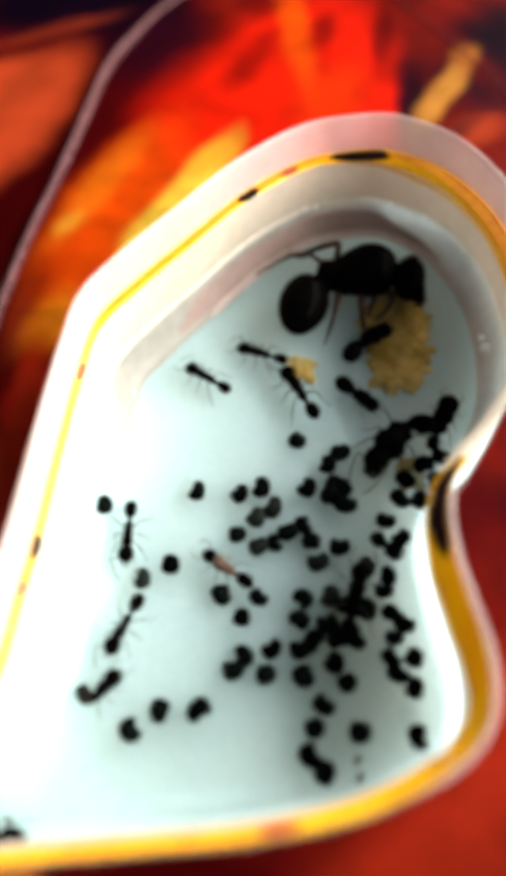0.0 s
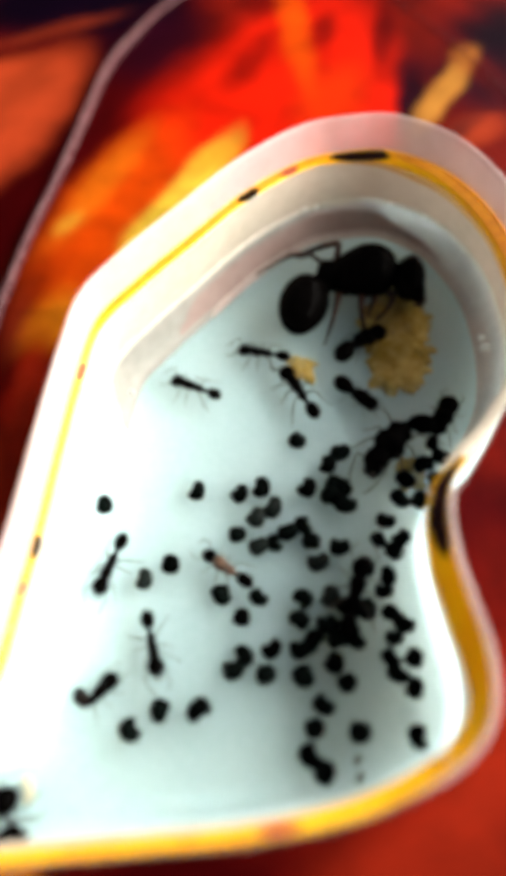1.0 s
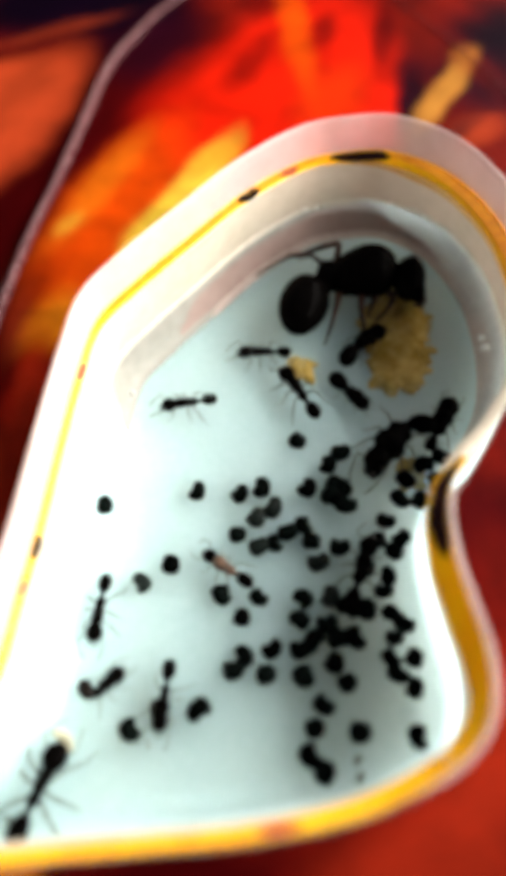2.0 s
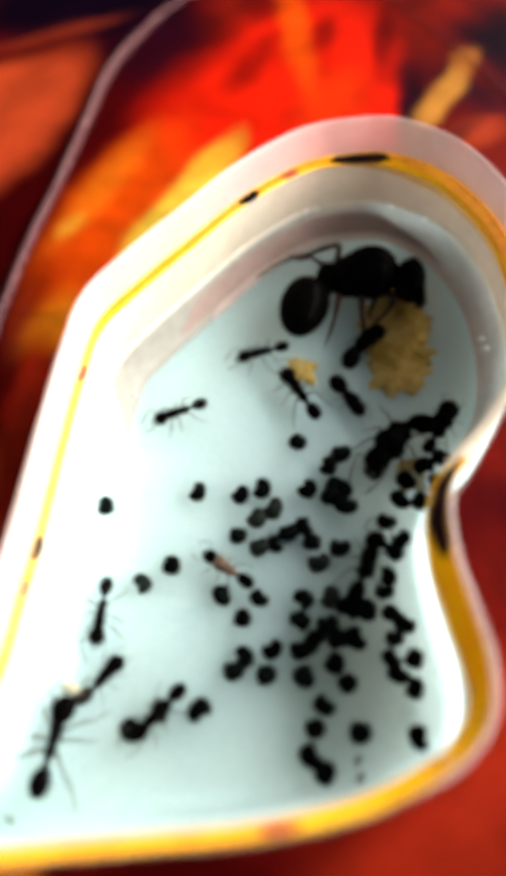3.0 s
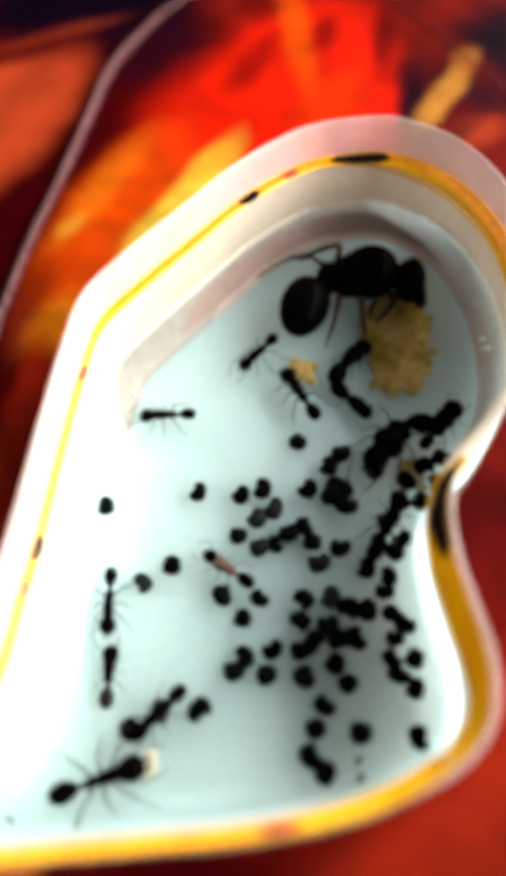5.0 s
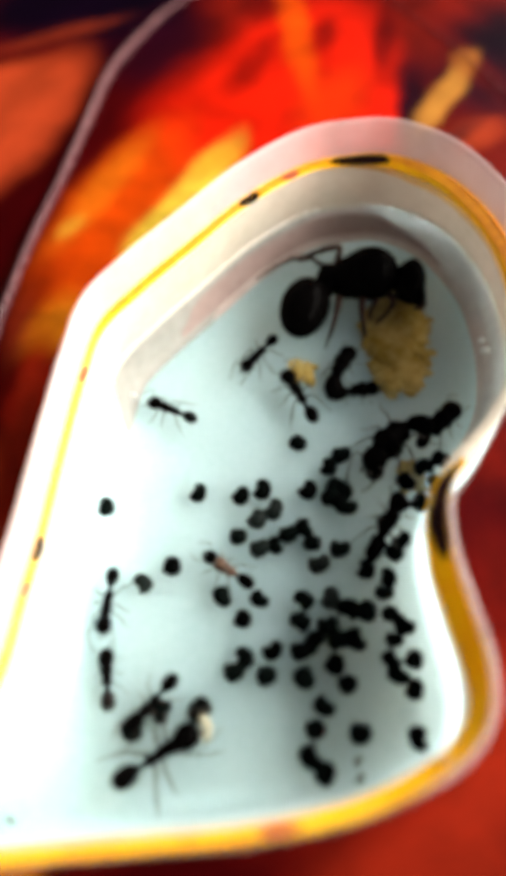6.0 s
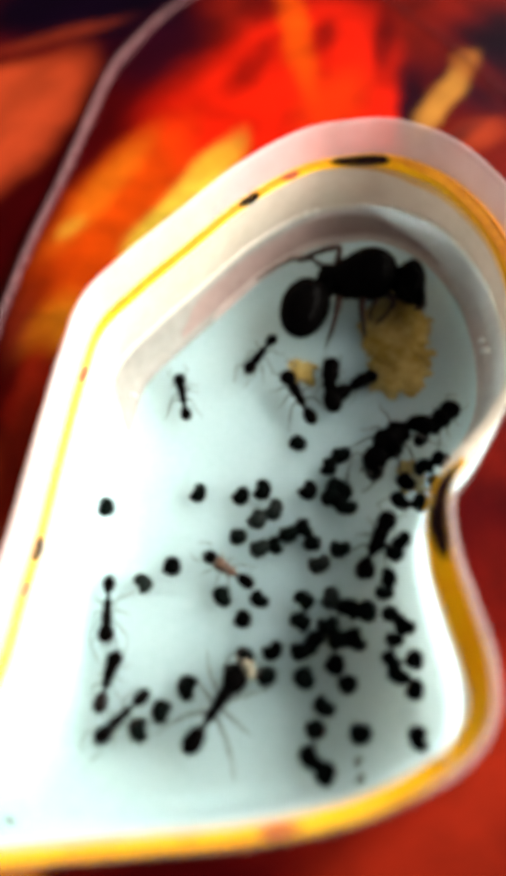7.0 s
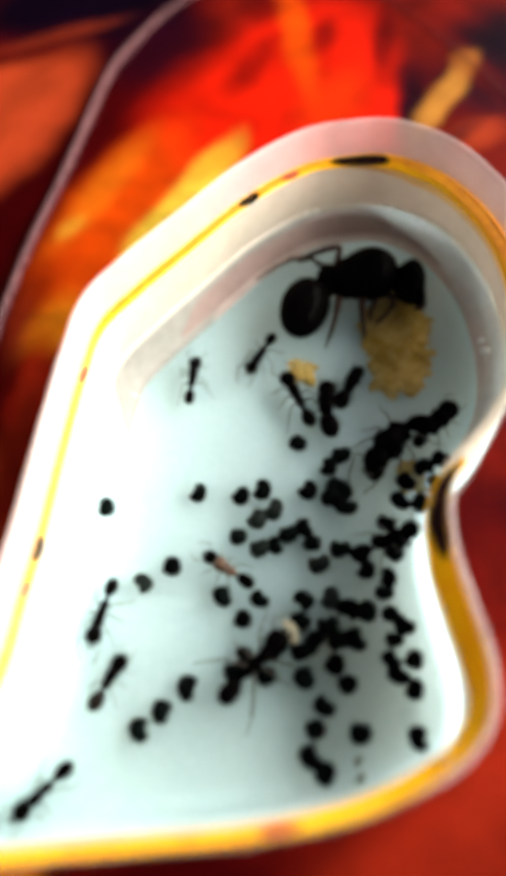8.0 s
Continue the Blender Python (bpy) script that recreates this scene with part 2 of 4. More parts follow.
    stroke(rust, -23.8, 8.8, 2.8, 1.4, -93, 1.00, 0.50)
    stroke(rust, -24.7, -5.6, 8.4, 4.0, 81, 0.60)
    stroke(scarlet, -24.2, -7.9, 5.0, 1.9, 85, 0.90, 0.60)
    stroke(rust, -29.5, 70.9, 9.1, 1.3, 17, 1.00, 0.40)
    stroke(brick, 21.8, -14.2, 5.0, 2.9, -76, 1.00, 0.60)
    stroke(brick, 16.2, -31.1, 4.6, 1.7, 34, 1.00, 0.60)
    stroke(scarlet, -23.7, 4.3, 9.5, 2.0, -91, 1.00, 0.40)
    stroke(rust, -26.6, 16.3, 4.6, 1.5, -92, 1.00, 0.30)
    clay = ink(176, 42, 20, 0.6)
    stroke(clay, -23.8, 2.0, 9.0, 2.4, 84, 0.90)
    stroke(clay, 18.5, -27.5, 9.5, 3.4, 58, 0.90)
    stroke(clay, 12.0, -35.0, 9.0, 3.4, 20, 0.90)
    flat = t.nodes.new("ShaderNodeSeparateXYZ")
    heart = t.nodes.new("ShaderNodeVectorMath")
    heart.operation = "SUBTRACT"
    heart.inputs[1].default_value = (0.0064, 0.0188, 0)
    t.links.new(warp.outputs[0], heart.inputs[0])
    t.links.new(heart.outputs[0], flat.inputs[0])
    angle = t.nodes.new("ShaderNodeMath")
    angle.operation = "ARCTAN2"
    t.links.new(flat.outputs["Y"], angle.inputs[0])
    t.links.new(flat.outputs["X"], angle.inputs[1])
    spread = t.nodes.new("ShaderNodeVectorMath")
    spread.operation = "LENGTH"
    t.links.new(heart.outputs[0], spread.inputs[0])
    polar = t.nodes.new("ShaderNodeCombineXYZ")
    t.links.new(angle.outputs[0], polar.inputs["X"])
    far = t.nodes.new("ShaderNodeMath")
    far.operation = "MULTIPLY"
    far.inputs[1].default_value = 28.0
    t.links.new(spread.outputs["Value"], far.inputs[0])
    t.links.new(far.outputs[0], polar.inputs["Y"])
    streak = node(t, "ShaderNodeTexNoise", Scale=5.5, Detail=4.0, Roughness=0.6)
    t.links.new(polar.outputs[0], streak.inputs["Vector"])
    depth = t.nodes.new("ShaderNodeMapRange")
    for key, value in (("From Min", 0.3), ("From Max", 0.7), ("To Min", 0.66), ("To Max", 1.22)):
        depth.inputs[key].default_value = value
    t.links.new(streak.outputs[0], depth.inputs["Value"])
    tinted = t.nodes.new("ShaderNodeVectorMath")
    tinted.operation = "SCALE"
    t.links.new(state[0], tinted.inputs[0])
    t.links.new(depth.outputs[0], tinted.inputs["Scale"])
    t.links.new(tinted.outputs[0], bsdf.inputs["Base Color"])
    bsdf.inputs["Roughness"].default_value = 0.5
    bsdf.inputs["Specular IOR Level"].default_value = 0.02
    weave = node(t, "ShaderNodeTexNoise", Scale=1800.0, Detail=2.0)
    t.links.new(where.outputs["Object"], weave.inputs["Vector"])
    relief = node(t, "ShaderNodeBump", Strength=0.12, Distance=0.0001)
    t.links.new(weave.outputs[0], relief.inputs["Height"])
    t.links.new(relief.outputs[0], bsdf.inputs["Normal"])
    return m


# ---------------------------------------------------------------- mesh helpers
def part(name, bm, material, parent=None, label="", smooth=True):
    """Links a bmesh, drawn in millimetres, as one mesh object in metres."""
    bmesh.ops.recalc_face_normals(bm, faces=bm.faces)
    bmesh.ops.scale(bm, vec=(K, K, K), verts=bm.verts)
    data = bpy.data.meshes.new(name)
    bm.to_mesh(data)
    bm.free()
    data.materials.append(material)
    if smooth:
        data.polygons.foreach_set("use_smooth", [True] * len(data.polygons))
    ob = new(name, data)
    if parent:
        ob.parent = parent
    if label:
        ob["label"] = label
    return ob


def at(x, y, z=0.0, rx=0, ry=0, rz=0):
    return pose(x * K, y * K, z * K, rx, ry, rz)


def blob(bm, m, rx, ry, rz, taper=0.0, segments=14, rings=9, rough=0.0, dent=0.0):
    """An egg along its x axis at the pose m (mm); taper thins its front; dent presses a notch into one side."""
    made = []

    def put(x, y, z):
        k = 1 - taper * x
        p = Vector((x * rx, y * ry * k, z * rz * k))
        if dent and p.y > 0:
            p.y -= dent * math.exp(-((p.x / (0.45 * rx)) ** 2)) * (p.y / ry)
        if rough:
            p *= 1 + rough * noise.noise(p * (1.3 / max(rx, 0.1)) + m.translation)
        made.append(bm.verts.new(m @ p))
        return made[-1]

    front, back = put(1, 0, 0), put(-1, 0, 0)
    hoops = []
    for j in range(1, rings):
        b = math.pi * j / rings
        hoops.append([put(math.cos(b), math.sin(b) * math.cos(a), math.sin(b) * math.sin(a))
                      for a in (2 * math.pi * i / segments for i in range(segments))])
    for i in range(segments):
        n = (i + 1) % segments
        bm.faces.new((front, hoops[0][i], hoops[0][n]))
        bm.faces.new((back, hoops[-1][n], hoops[-1][i]))
        for r, q in zip(hoops, hoops[1:]):
            bm.faces.new((r[i], q[i], q[n], r[n]))
    return made


def mm(x, y, z, rx=0, ry=0, rz=0):
    return pose(x, y, z, rx, ry, rz)


def limb(bm, points, radii, sides=7):
    """A round tapering tube through the points, closed at both ends."""
    pts = [Vector(p) for p in points]
    rings = []
    for i, p in enumerate(pts):
        d = (pts[min(i + 1, len(pts) - 1)] - pts[max(i - 1, 0)]).normalized()
        a = d.cross(Vector((0.31, 0.17, 1.0))).normalized()
        b = d.cross(a)
        rings.append([bm.verts.new(p + (a * math.cos(q) + b * math.sin(q)) * radii[i])
                      for q in (2 * math.pi * k / sides for k in range(sides))])
    for r, s in zip(rings, rings[1:]):
        for k in range(sides):
            bm.faces.new((r[k], r[(k + 1) % sides], s[(k + 1) % sides], s[k]))
    bm.faces.new(rings[0][::-1])
    bm.faces.new(rings[-1])


def spline(points, steps=10, closed=True):
    """A smooth curve through the points."""
    n = len(points)
    out = []
    for i in range(n if closed else n - 1):
        a, b, c, d = (Vector(points[(i + k) % n] if closed else points[min(max(i + k, 0), n - 1)]) for k in (-1, 0, 1, 2))
        for s in range(steps):
            t = s / steps
            out.append(0.5 * (2 * b + (c - a) * t + (2 * a - 5 * b + 4 * c - d) * t * t + (3 * b - a - 3 * c + d) * t ** 3))
    if not closed:
        out.append(Vector(points[-1]))
    return out


# ---------------------------------------------------------------- the printed sheet and the tray
def build_sheet():
    bm = bmesh.new()
    bmesh.ops.create_grid(bm, x_segments=40, y_segments=40, size=260)
    for v in bm.verts:
        v.co.z = 0.25 * noise.noise(v.co * 0.02) - 0.25
    sheet = part("printed_sheet", bm, printed_sheet())
    sheet.matrix_world = at(0, 0, BASE)
    tagged(sheet, "glossy printed sheet with red, orange, yellow and purple strokes", "printed sheet", kind="structure")


BASE = -1.5
# the middle of the rim ledge, once round the cavity
OUTLINE = [
    (-19.82, -30.20), (-18.26, -26.91), (-16.67, -21.92), (-16.03, -17.22), (-15.42, -12.96), (-14.71, -5.39),
    (-13.93, 1.54), (-12.82, 7.11), (-9.63, 11.37), (-5.21, 16.16), (0.05, 21.60), (5.60, 25.39),
    (10.08, 26.34), (14.45, 26.01), (18.97, 23.00), (21.95, 18.29), (23.46, 13.33), (23.74, 6.98),
    (22.72, 1.28), (19.88, -3.84), (16.09, -8.07), (14.70, -11.21), (14.60, -15.05), (15.2, -18.66),
    (15.85, -22.38), (15.5, -25.49), (13.94, -27.77), (10.62, -29.79), (6.44, -31.30), (0.65, -32.35),
    (-6.17, -32.95), (-14.09, -33.62), (-19.31, -34.02), (-23.32, -33.75), (-25.16, -31.78), (-23.32, -30.36),
]
RIM = spline([(x, y, 0) for x, y in OUTLINE], 20)


def outward(i):
    a, b = RIM[i - 4], RIM[(i + 4) % len(RIM)]
    d = (b - a).normalized()
    return Vector((-d.y, d.x, 0))


def waist(k):
    """Above the waist of the tray the ledge and the lip run out."""
    u = min(1.0, max(0.0, (k - 350) / 22)) * min(1.0, max(0.0, (408 - k) / 16))
    return u * u * (3 - 2 * u)


def ledge_width(k):
    """The ledge is narrow on one long side and broad on the other."""
    o = outward(k)
    broad = 0.7 * max(0.0, o.x + 0.25) * max(0.0, o.y + 0.2) + 0.6 * max(0.0, -o.x) * max(0.0, o.y)
    return (0.42 + 0.58 * min(1.0, max(0.0, (o.x + 1.0) / 1.2)) + broad + 0.32 * lowered(k)) * (1 - 0.75 * waist(k)) * (1 - 0.38 * max(0.0, -o.y))


def narrowed(d, k):
    return d if d > 0.25 else 0.3 - (0.3 - d) * ledge_width(k)


def sunk(k):
    """Along the front the lip runs out, down to the ledge."""
    u = min(1.0, max(0.0, (-outward(k).y - 0.78) / 0.17))
    return max(u * u * (3 - 2 * u), waist(k))


def lowered(k):
    """Below the waist the lip stands lower."""
    u = min(1.0, max(0.0, (k - 396) / 24)) * min(1.0, max(0.0, (600 - k) / 60))
    return u * u * (3 - 2 * u)


def lip_height(z, k):
    return z - max(sunk(k) * 0.93, 0.72 * lowered(k)) * max(0.0, z - 9.8)


def lip_width(d, k):
    return 0.38 + (d - 0.38) * (1 - max(0.85 * sunk(k), 0.35 * lowered(k))) + 0.1 * sunk(k)


def front_ledge(d, k):
    return narrowed(d, k) + (0.15 * sunk(k) if d > 0.25 else 0.0)


def wall_width(d, k):
    """The top of the wall reaches just under the ledge."""
    return max(-0.66, narrowed(-0.6, k) + 0.08) if d == -0.5 else d


def band(profile, first=0, last=None, width=None, height=None):
    """Sweeps a profile of (distance outward, height) along the rim, all round or from one place to another."""
    bm = bmesh.new()
    whole = last is None
    picks = range(len(RIM)) if whole else [k % len(RIM) for k in range(first, last + 1)]
    rows = [[bm.verts.new(RIM[k] + outward(k) * (d if width is None else width(d, k)) + Vector((0, 0, z if height is None else height(z, k)))) for d, z in profile] for k in picks]
    pairs = list(zip(rows, rows[1:])) + ([(rows[-1], rows[0])] if whole else [])
    for r, s in pairs:
        for k in range(len(profile) - 1):
            bm.faces.new((r[k], s[k], s[k + 1], r[k + 1]))
    return bm


# the rounded foot of the wall: distance from the rim, height
FOOT = [(0.1, 3.55), (0.25, 3.3), (0.5, 2.4), (0.8, 1.55), (1.1, 1.0), (1.5, 0.6), (2.0, 0.33), (2.6, 0.16), (3.4, 0.06), (4.4, 0.015), (5.5, 0.0)]
RIM_XY = np.array([(p.x, p.y) for p in RIM])


def bowl(d):
    """The height of the basin at a distance from its rim."""
    return float(np.interp(d, [a for a, _ in FOOT], [z for _, z in FOOT]))


def lift(x, y):
    """The height of the basin under a point."""
    return bowl(max(0.9, float(np.min(np.hypot(RIM_XY[:, 0] - x, RIM_XY[:, 1] - y)))))


def basin_mesh():
    """A floor that rises softly towards the wall, with the foot of the wall swept round it."""
    bm = bmesh.new()
    step = 0.6
    xs, ys = np.arange(-28.0, 27.0, step), np.arange(-37.0, 29.0, step)
    gx, gy = np.meshgrid(xs, ys, indexing="ij")
    far = np.full(gx.shape, 1e9)
    inside = np.zeros(gx.shape, bool)
    for (x0, y0), (x1, y1) in zip(RIM_XY, np.roll(RIM_XY, -1, axis=0)):
        far = np.minimum(far, np.hypot(gx - x0, gy - y0))
        if y0 != y1:
            inside ^= ((y0 > gy) != (y1 > gy)) & (gx < (x1 - x0) * (gy - y0) / (y1 - y0) + x0)
    height = np.interp(far, [a for a, _ in FOOT], [z for _, z in FOOT])
    keep = inside & (far > 1.6)
    verts = {(i, j): bm.verts.new((gx[i, j], gy[i, j], height[i, j])) for i, j in zip(*np.nonzero(keep))}
    for (i, j), v in verts.items():
        ring = [verts.get(q) for q in ((i + 1, j), (i + 1, j + 1), (i, j + 1))]
        if all(ring):
            bm.faces.new((v, *ring))
    profile = [(-d, z) for d, z in ((2.9, 0.06), (2.6, 0.158), (2.3, 0.24), (2.0, 0.334), (1.7, 0.48), (1.5, 0.605), (1.3, 0.79), (1.1, 1.004), (0.8, 1.55), (0.5, 2.4), (0.25, 3.3), (0.1, 3.55))]
    rows = []
    for k in range(len(RIM)):
        # unseen outer skirt, shortened round one end to dim the wall's glow
        depth = 3.0 * max(0.12, min(1.0, max(0.0, (300 - k) / 70)), min(1.0, max(0.0, (k - 325) / 60)))
        rows.append([bm.verts.new(RIM[k] + outward(k) * d + Vector((0, 0, z))) for d, z in profile + [(0.1, 3.5), (0.1, 3.45 - depth)]])
    for r, n in zip(rows, rows[1:] + rows[:1]):
        for j in range(len(r) - 1):
            bm.faces.new((r[j], n[j], n[j + 1], r[j + 1]))
    return bm


def strip_band(profile, first, last, fade):
    """Like band, but the upper edge sinks towards both ends."""
    bm = bmesh.new()
    rows = []
    for k in range(first, last + 1):
        u = (k - first) / (last - first)
        top = 0.04 + 0.96 * min(1.0, (u / fade[0]) ** 0.5, ((1 - u) / fade[1]) ** 0.7)
        row = []
        for j in range(len(profile)):
            f = top * j
            a = min(int(f), len(profile) - 2)
            d, z = (profile[a][c] + (profile[a + 1][c] - profile[a][c]) * (f - a) for c in (0, 1))
            row.append(bm.verts.new(RIM[k] + outward(k) * d + Vector((0, 0, z))))
        rows.append(row)
    for r, q in zip(rows, rows[1:]):
        for j in range(len(profile) - 1):
            bm.faces.new((r[j], q[j], q[j + 1], r[j + 1]))
    return bm


def glow_fillet_mesh():
    """Painted orange glow: a fillet sloping from the ledge's edge down to the wall, running out at both ends."""
    bm = bmesh.new()
    rows = []
    first, last = 236, 352
    for k in range(first, last + 1):
        u = (k - first) / (last - first)
        reach = 1.7 * min(1.0, 0.02 + u / 0.3, 0.02 + (1 - u) / 0.2)
        edge = narrowed(-0.7, k)
        row = []
        for j in range(6):
            q = j / 5
            z = 9.45 - reach * q
            d = edge * (1 - q) ** 1.5 + (-0.34 - 0.11 * (z - 6.5)) * (1 - (1 - q) ** 1.5)
            row.append(bm.verts.new(RIM[k] + outward(k) * d + Vector((0, 0, z))))
        rows.append(row)
    for r, n in zip(rows, rows[1:]):
        for j in range(5):
            bm.faces.new((r[j], n[j], n[j + 1], r[j + 1]))
    return bm


def build_tray():
    tray = new("nest_tray")
    tagged(tray, "deep white plaster tray with a yellow ledge and frosted plastic lip", "tray")
    part("basin", basin_mesh(), PLASTER, tray, "smooth white basin, its floor curving up into the wall")
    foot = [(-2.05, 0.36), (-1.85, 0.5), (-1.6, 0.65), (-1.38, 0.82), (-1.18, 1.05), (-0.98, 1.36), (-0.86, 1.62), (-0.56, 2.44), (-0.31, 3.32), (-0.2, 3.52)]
    # strips added over the basin to carry the wall's painted shading
    part("shaded_strip", strip_band(foot, *STRIP, (0.08, 0.3)), STRIP_DARK, tray, "grey strip along the wall, its shade put into the colour")
    part("end_strip", strip_band([(d - 0.02, z + 0.012) for d, z in foot], *END_STRIP, (0.3, 0.1)), STRIP_LIGHT, tray, "beige strip round one end, lightened in colour against the shade")
    # added band that paints the pink reflection low on the wall
    part("reflection_band", strip_band([(-1.46, 0.86), (-1.26, 1.1), (-1.06, 1.42), (-0.94, 1.7), (-0.64, 2.52), (-0.5, 3.0)], 166, 292, (0.1, 0.4)), PINK_REFLECTION, tray, "rosy reflection painted as a band on the strip")
    part("ridge", band([(-0.05, 3.5), (-0.22, 3.58), (-0.3, 3.75), (-0.24, 3.95), (-0.05, 4.1)]), WALL, tray, "narrow shiny ridge")
    part("upper_wall", band([(-0.1, 4.05), (-0.15, 4.6), (-0.3, 6.5), (-0.51, 8.4), (-0.62, 9.3), (-0.72, 9.5), (-0.66, 9.6), (-0.5, 9.62)], width=wall_width), WALL, tray, "milky plastic upper wall")
    part("ledge", band([(-0.72, 9.46), (-0.78, 9.6), (-0.66, 9.7), (0.3, 9.74), (0.42, 9.9)], 396, 1082, width=front_ledge), YELLOW, tray, "bright yellow ledge")
    part("ledge_glow", glow_fillet_mesh(), LEDGE_GLOW, tray, "amber glow of the ledge on the wall, built as a strip")
    part("lip", band([(0.38, 9.8), (0.36, 11), (0.34, 13.2), (0.42, 13.65), (0.56, 13.8), (0.72, 13.72), (0.82, 13.4), (0.86, 11), (0.86, 9.6), (0.4, 9.55)], 416, 1076, width=lip_width, height=lip_height),
         LIP, tray, "frosted pinkish plastic lip")
    part("outer_wall", band([(0.84, 9.58), (0.88, 6), (0.9, 2), (0.94, BASE - 0.2)], width=lambda d, k: d - 0.7 * waist(k)), OUTER, tray, "clear plastic outer wall")
    for x, y in SCRATCHES:
        bm = bmesh.new()
        limb(bm, [(x, y, 9.86), (x + 0.12, y - 0.35, 9.9), (x + 0.35, y - 0.85, 9.86)], [0.03, 0.07, 0.03], 6)
        part("scratch", bm, GLINT, tray, "bright scratch on the ledge")
    # thin patches laid on the ledge to paint its reflections and shading
    for first, last, stuff, name in LEDGE_TONES:
        def lens(d, k, first=first, last=last, stuff=stuff):
            w = max(ledge_width(k) - 0.4 * lowered(k), 0.5 + 0.35 * max(0.0, outward(k).y))
            reach = max(0.0, math.sin(math.pi * (k - first + 0.5) / (last - first + 1))) ** 0.7
            middle, half = (0.26, 0.55) if stuff is ORANGE_SHADE else (0.45, 0.85 if stuff is DARK_REFLECTION else 0.6)
            return 0.3 - middle * w + d * half * w * reach
        high = 9.745 if stuff is ORANGE_SHADE else 9.755
        bm = band([(-1.0, high), (-0.5, high + 0.02), (0.0, high + 0.03), (0.5, high + 0.02), (1.0, high + 0.01)], first, last, lens)
        part("tone_patch", bm, stuff, tray, name)
    return tray


SCRATCHES = [(12.32, -27.70), (12.67, -27.63)]
STRIP = (119, 300)
END_STRIP = (178, 374)
# painted reflections and shading: first and last place along the rim
LEDGE_TONES = [
    (132, 236, ORANGE_SHADE, "orange shading tone painted along the ledge"),
    (256, 356, ORANGE_SHADE, "orange shading tone painted along the ledge"),
    (232, 260, DARK_REFLECTION, "dark reflection painted on the ledge"),
    (197, 204, DARK_REFLECTION, "dark reflection painted on the ledge"),
    (212, 218, RED_REFLECTION, "red-brown reflection painted on the ledge"),
    (118, 124, RED_REFLECTION, "red-brown reflection painted on the ledge"),
    (72, 81, DARK_REFLECTION, "dark reflection painted on the ledge"),
    (58, 65, RED_REFLECTION, "red-brown reflection painted on the ledge"),
    (397, 442, DARK_REFLECTION, "dark reflection painted on the ledge"),
    (570, 579, RED_REFLECTION, "red-brown reflection painted on the ledge"),
]


def build_clear_edge():
    """The raised edge of the clear plastic body round the tray."""
    path = spline([(x, y, 0) for x, y in (
        (-30.73, 3.14), (-29.39, 11.25), (-28.48, 19.91), (-26.85, 29.97), (-24.74, 39.27), (-22.52, 50.70), (-20.51, 60.53), (-17.18, 67.83), (-12.72, 74.80), (-4.55, 81.69), (7.31, 82.18), (16.83, 75.61), (22.39, 67.67), (27.42, 59.63), (32.04, 49.79), (35.67, 39.03),
    )], 12, closed=False)
    bm = bmesh.new()
    rows = []
    for i, p in enumerate(path):
        d = (path[min(i + 1, len(path) - 1)] - path[max(i - 1, 0)]).normalized()
        out = Vector((-d.y, d.x, 0))
        thin = 1.0 - 0.88 * min(1.0, max(0.0, (i / len(path) - 0.42) / 0.2))
        rows.append([bm.verts.new(p + out * u * thin + Vector((0, 0, BASE + z * thin)))
                     for u, z in ((-0.4, -0.3), (-0.36, 0.5), (-0.22, 0.76), (0.08, 0.8), (0.28, 0.68), (0.36, 0.4), (0.4, -0.3))])
    for r, s in zip(rows, rows[1:]):
        for k in range(6):
            bm.faces.new((r[k], s[k], s[k + 1], r[k + 1]))
    bm.faces.new(rows[0])
    bm.faces.new(rows[-1][::-1])
    edge = part("clear_plastic_edge", bm, CLEAR)
    tagged(edge, "thin clear plastic edge lying on the printed sheet", "plastic edge")


# ---------------------------------------------------------------- ants
SIDES = ((1, "l"), (-1, "r"))


def leg_mesh(root, knee, ankle, toe, r):
    bm = bmesh.new()
    limb(bm, [(0, 0, 0), Vector(knee) * 0.25 + Vector((0, 0, 0.04)), knee], [r * 1.0, r * 1.35, r * 0.8])
    limb(bm, [knee, (Vector(knee) + Vector(ankle)) / 2 + Vector((0, 0, 0.03)), ankle], [r * 0.8, r * 0.95, r * 0.6])
    limb(bm, [ankle, (Vector(ankle) + Vector(toe)) / 2 + Vector((0, 0, 0.05)), toe], [r * 0.55, r * 0.42, r * 0.3], 5)
    return bm


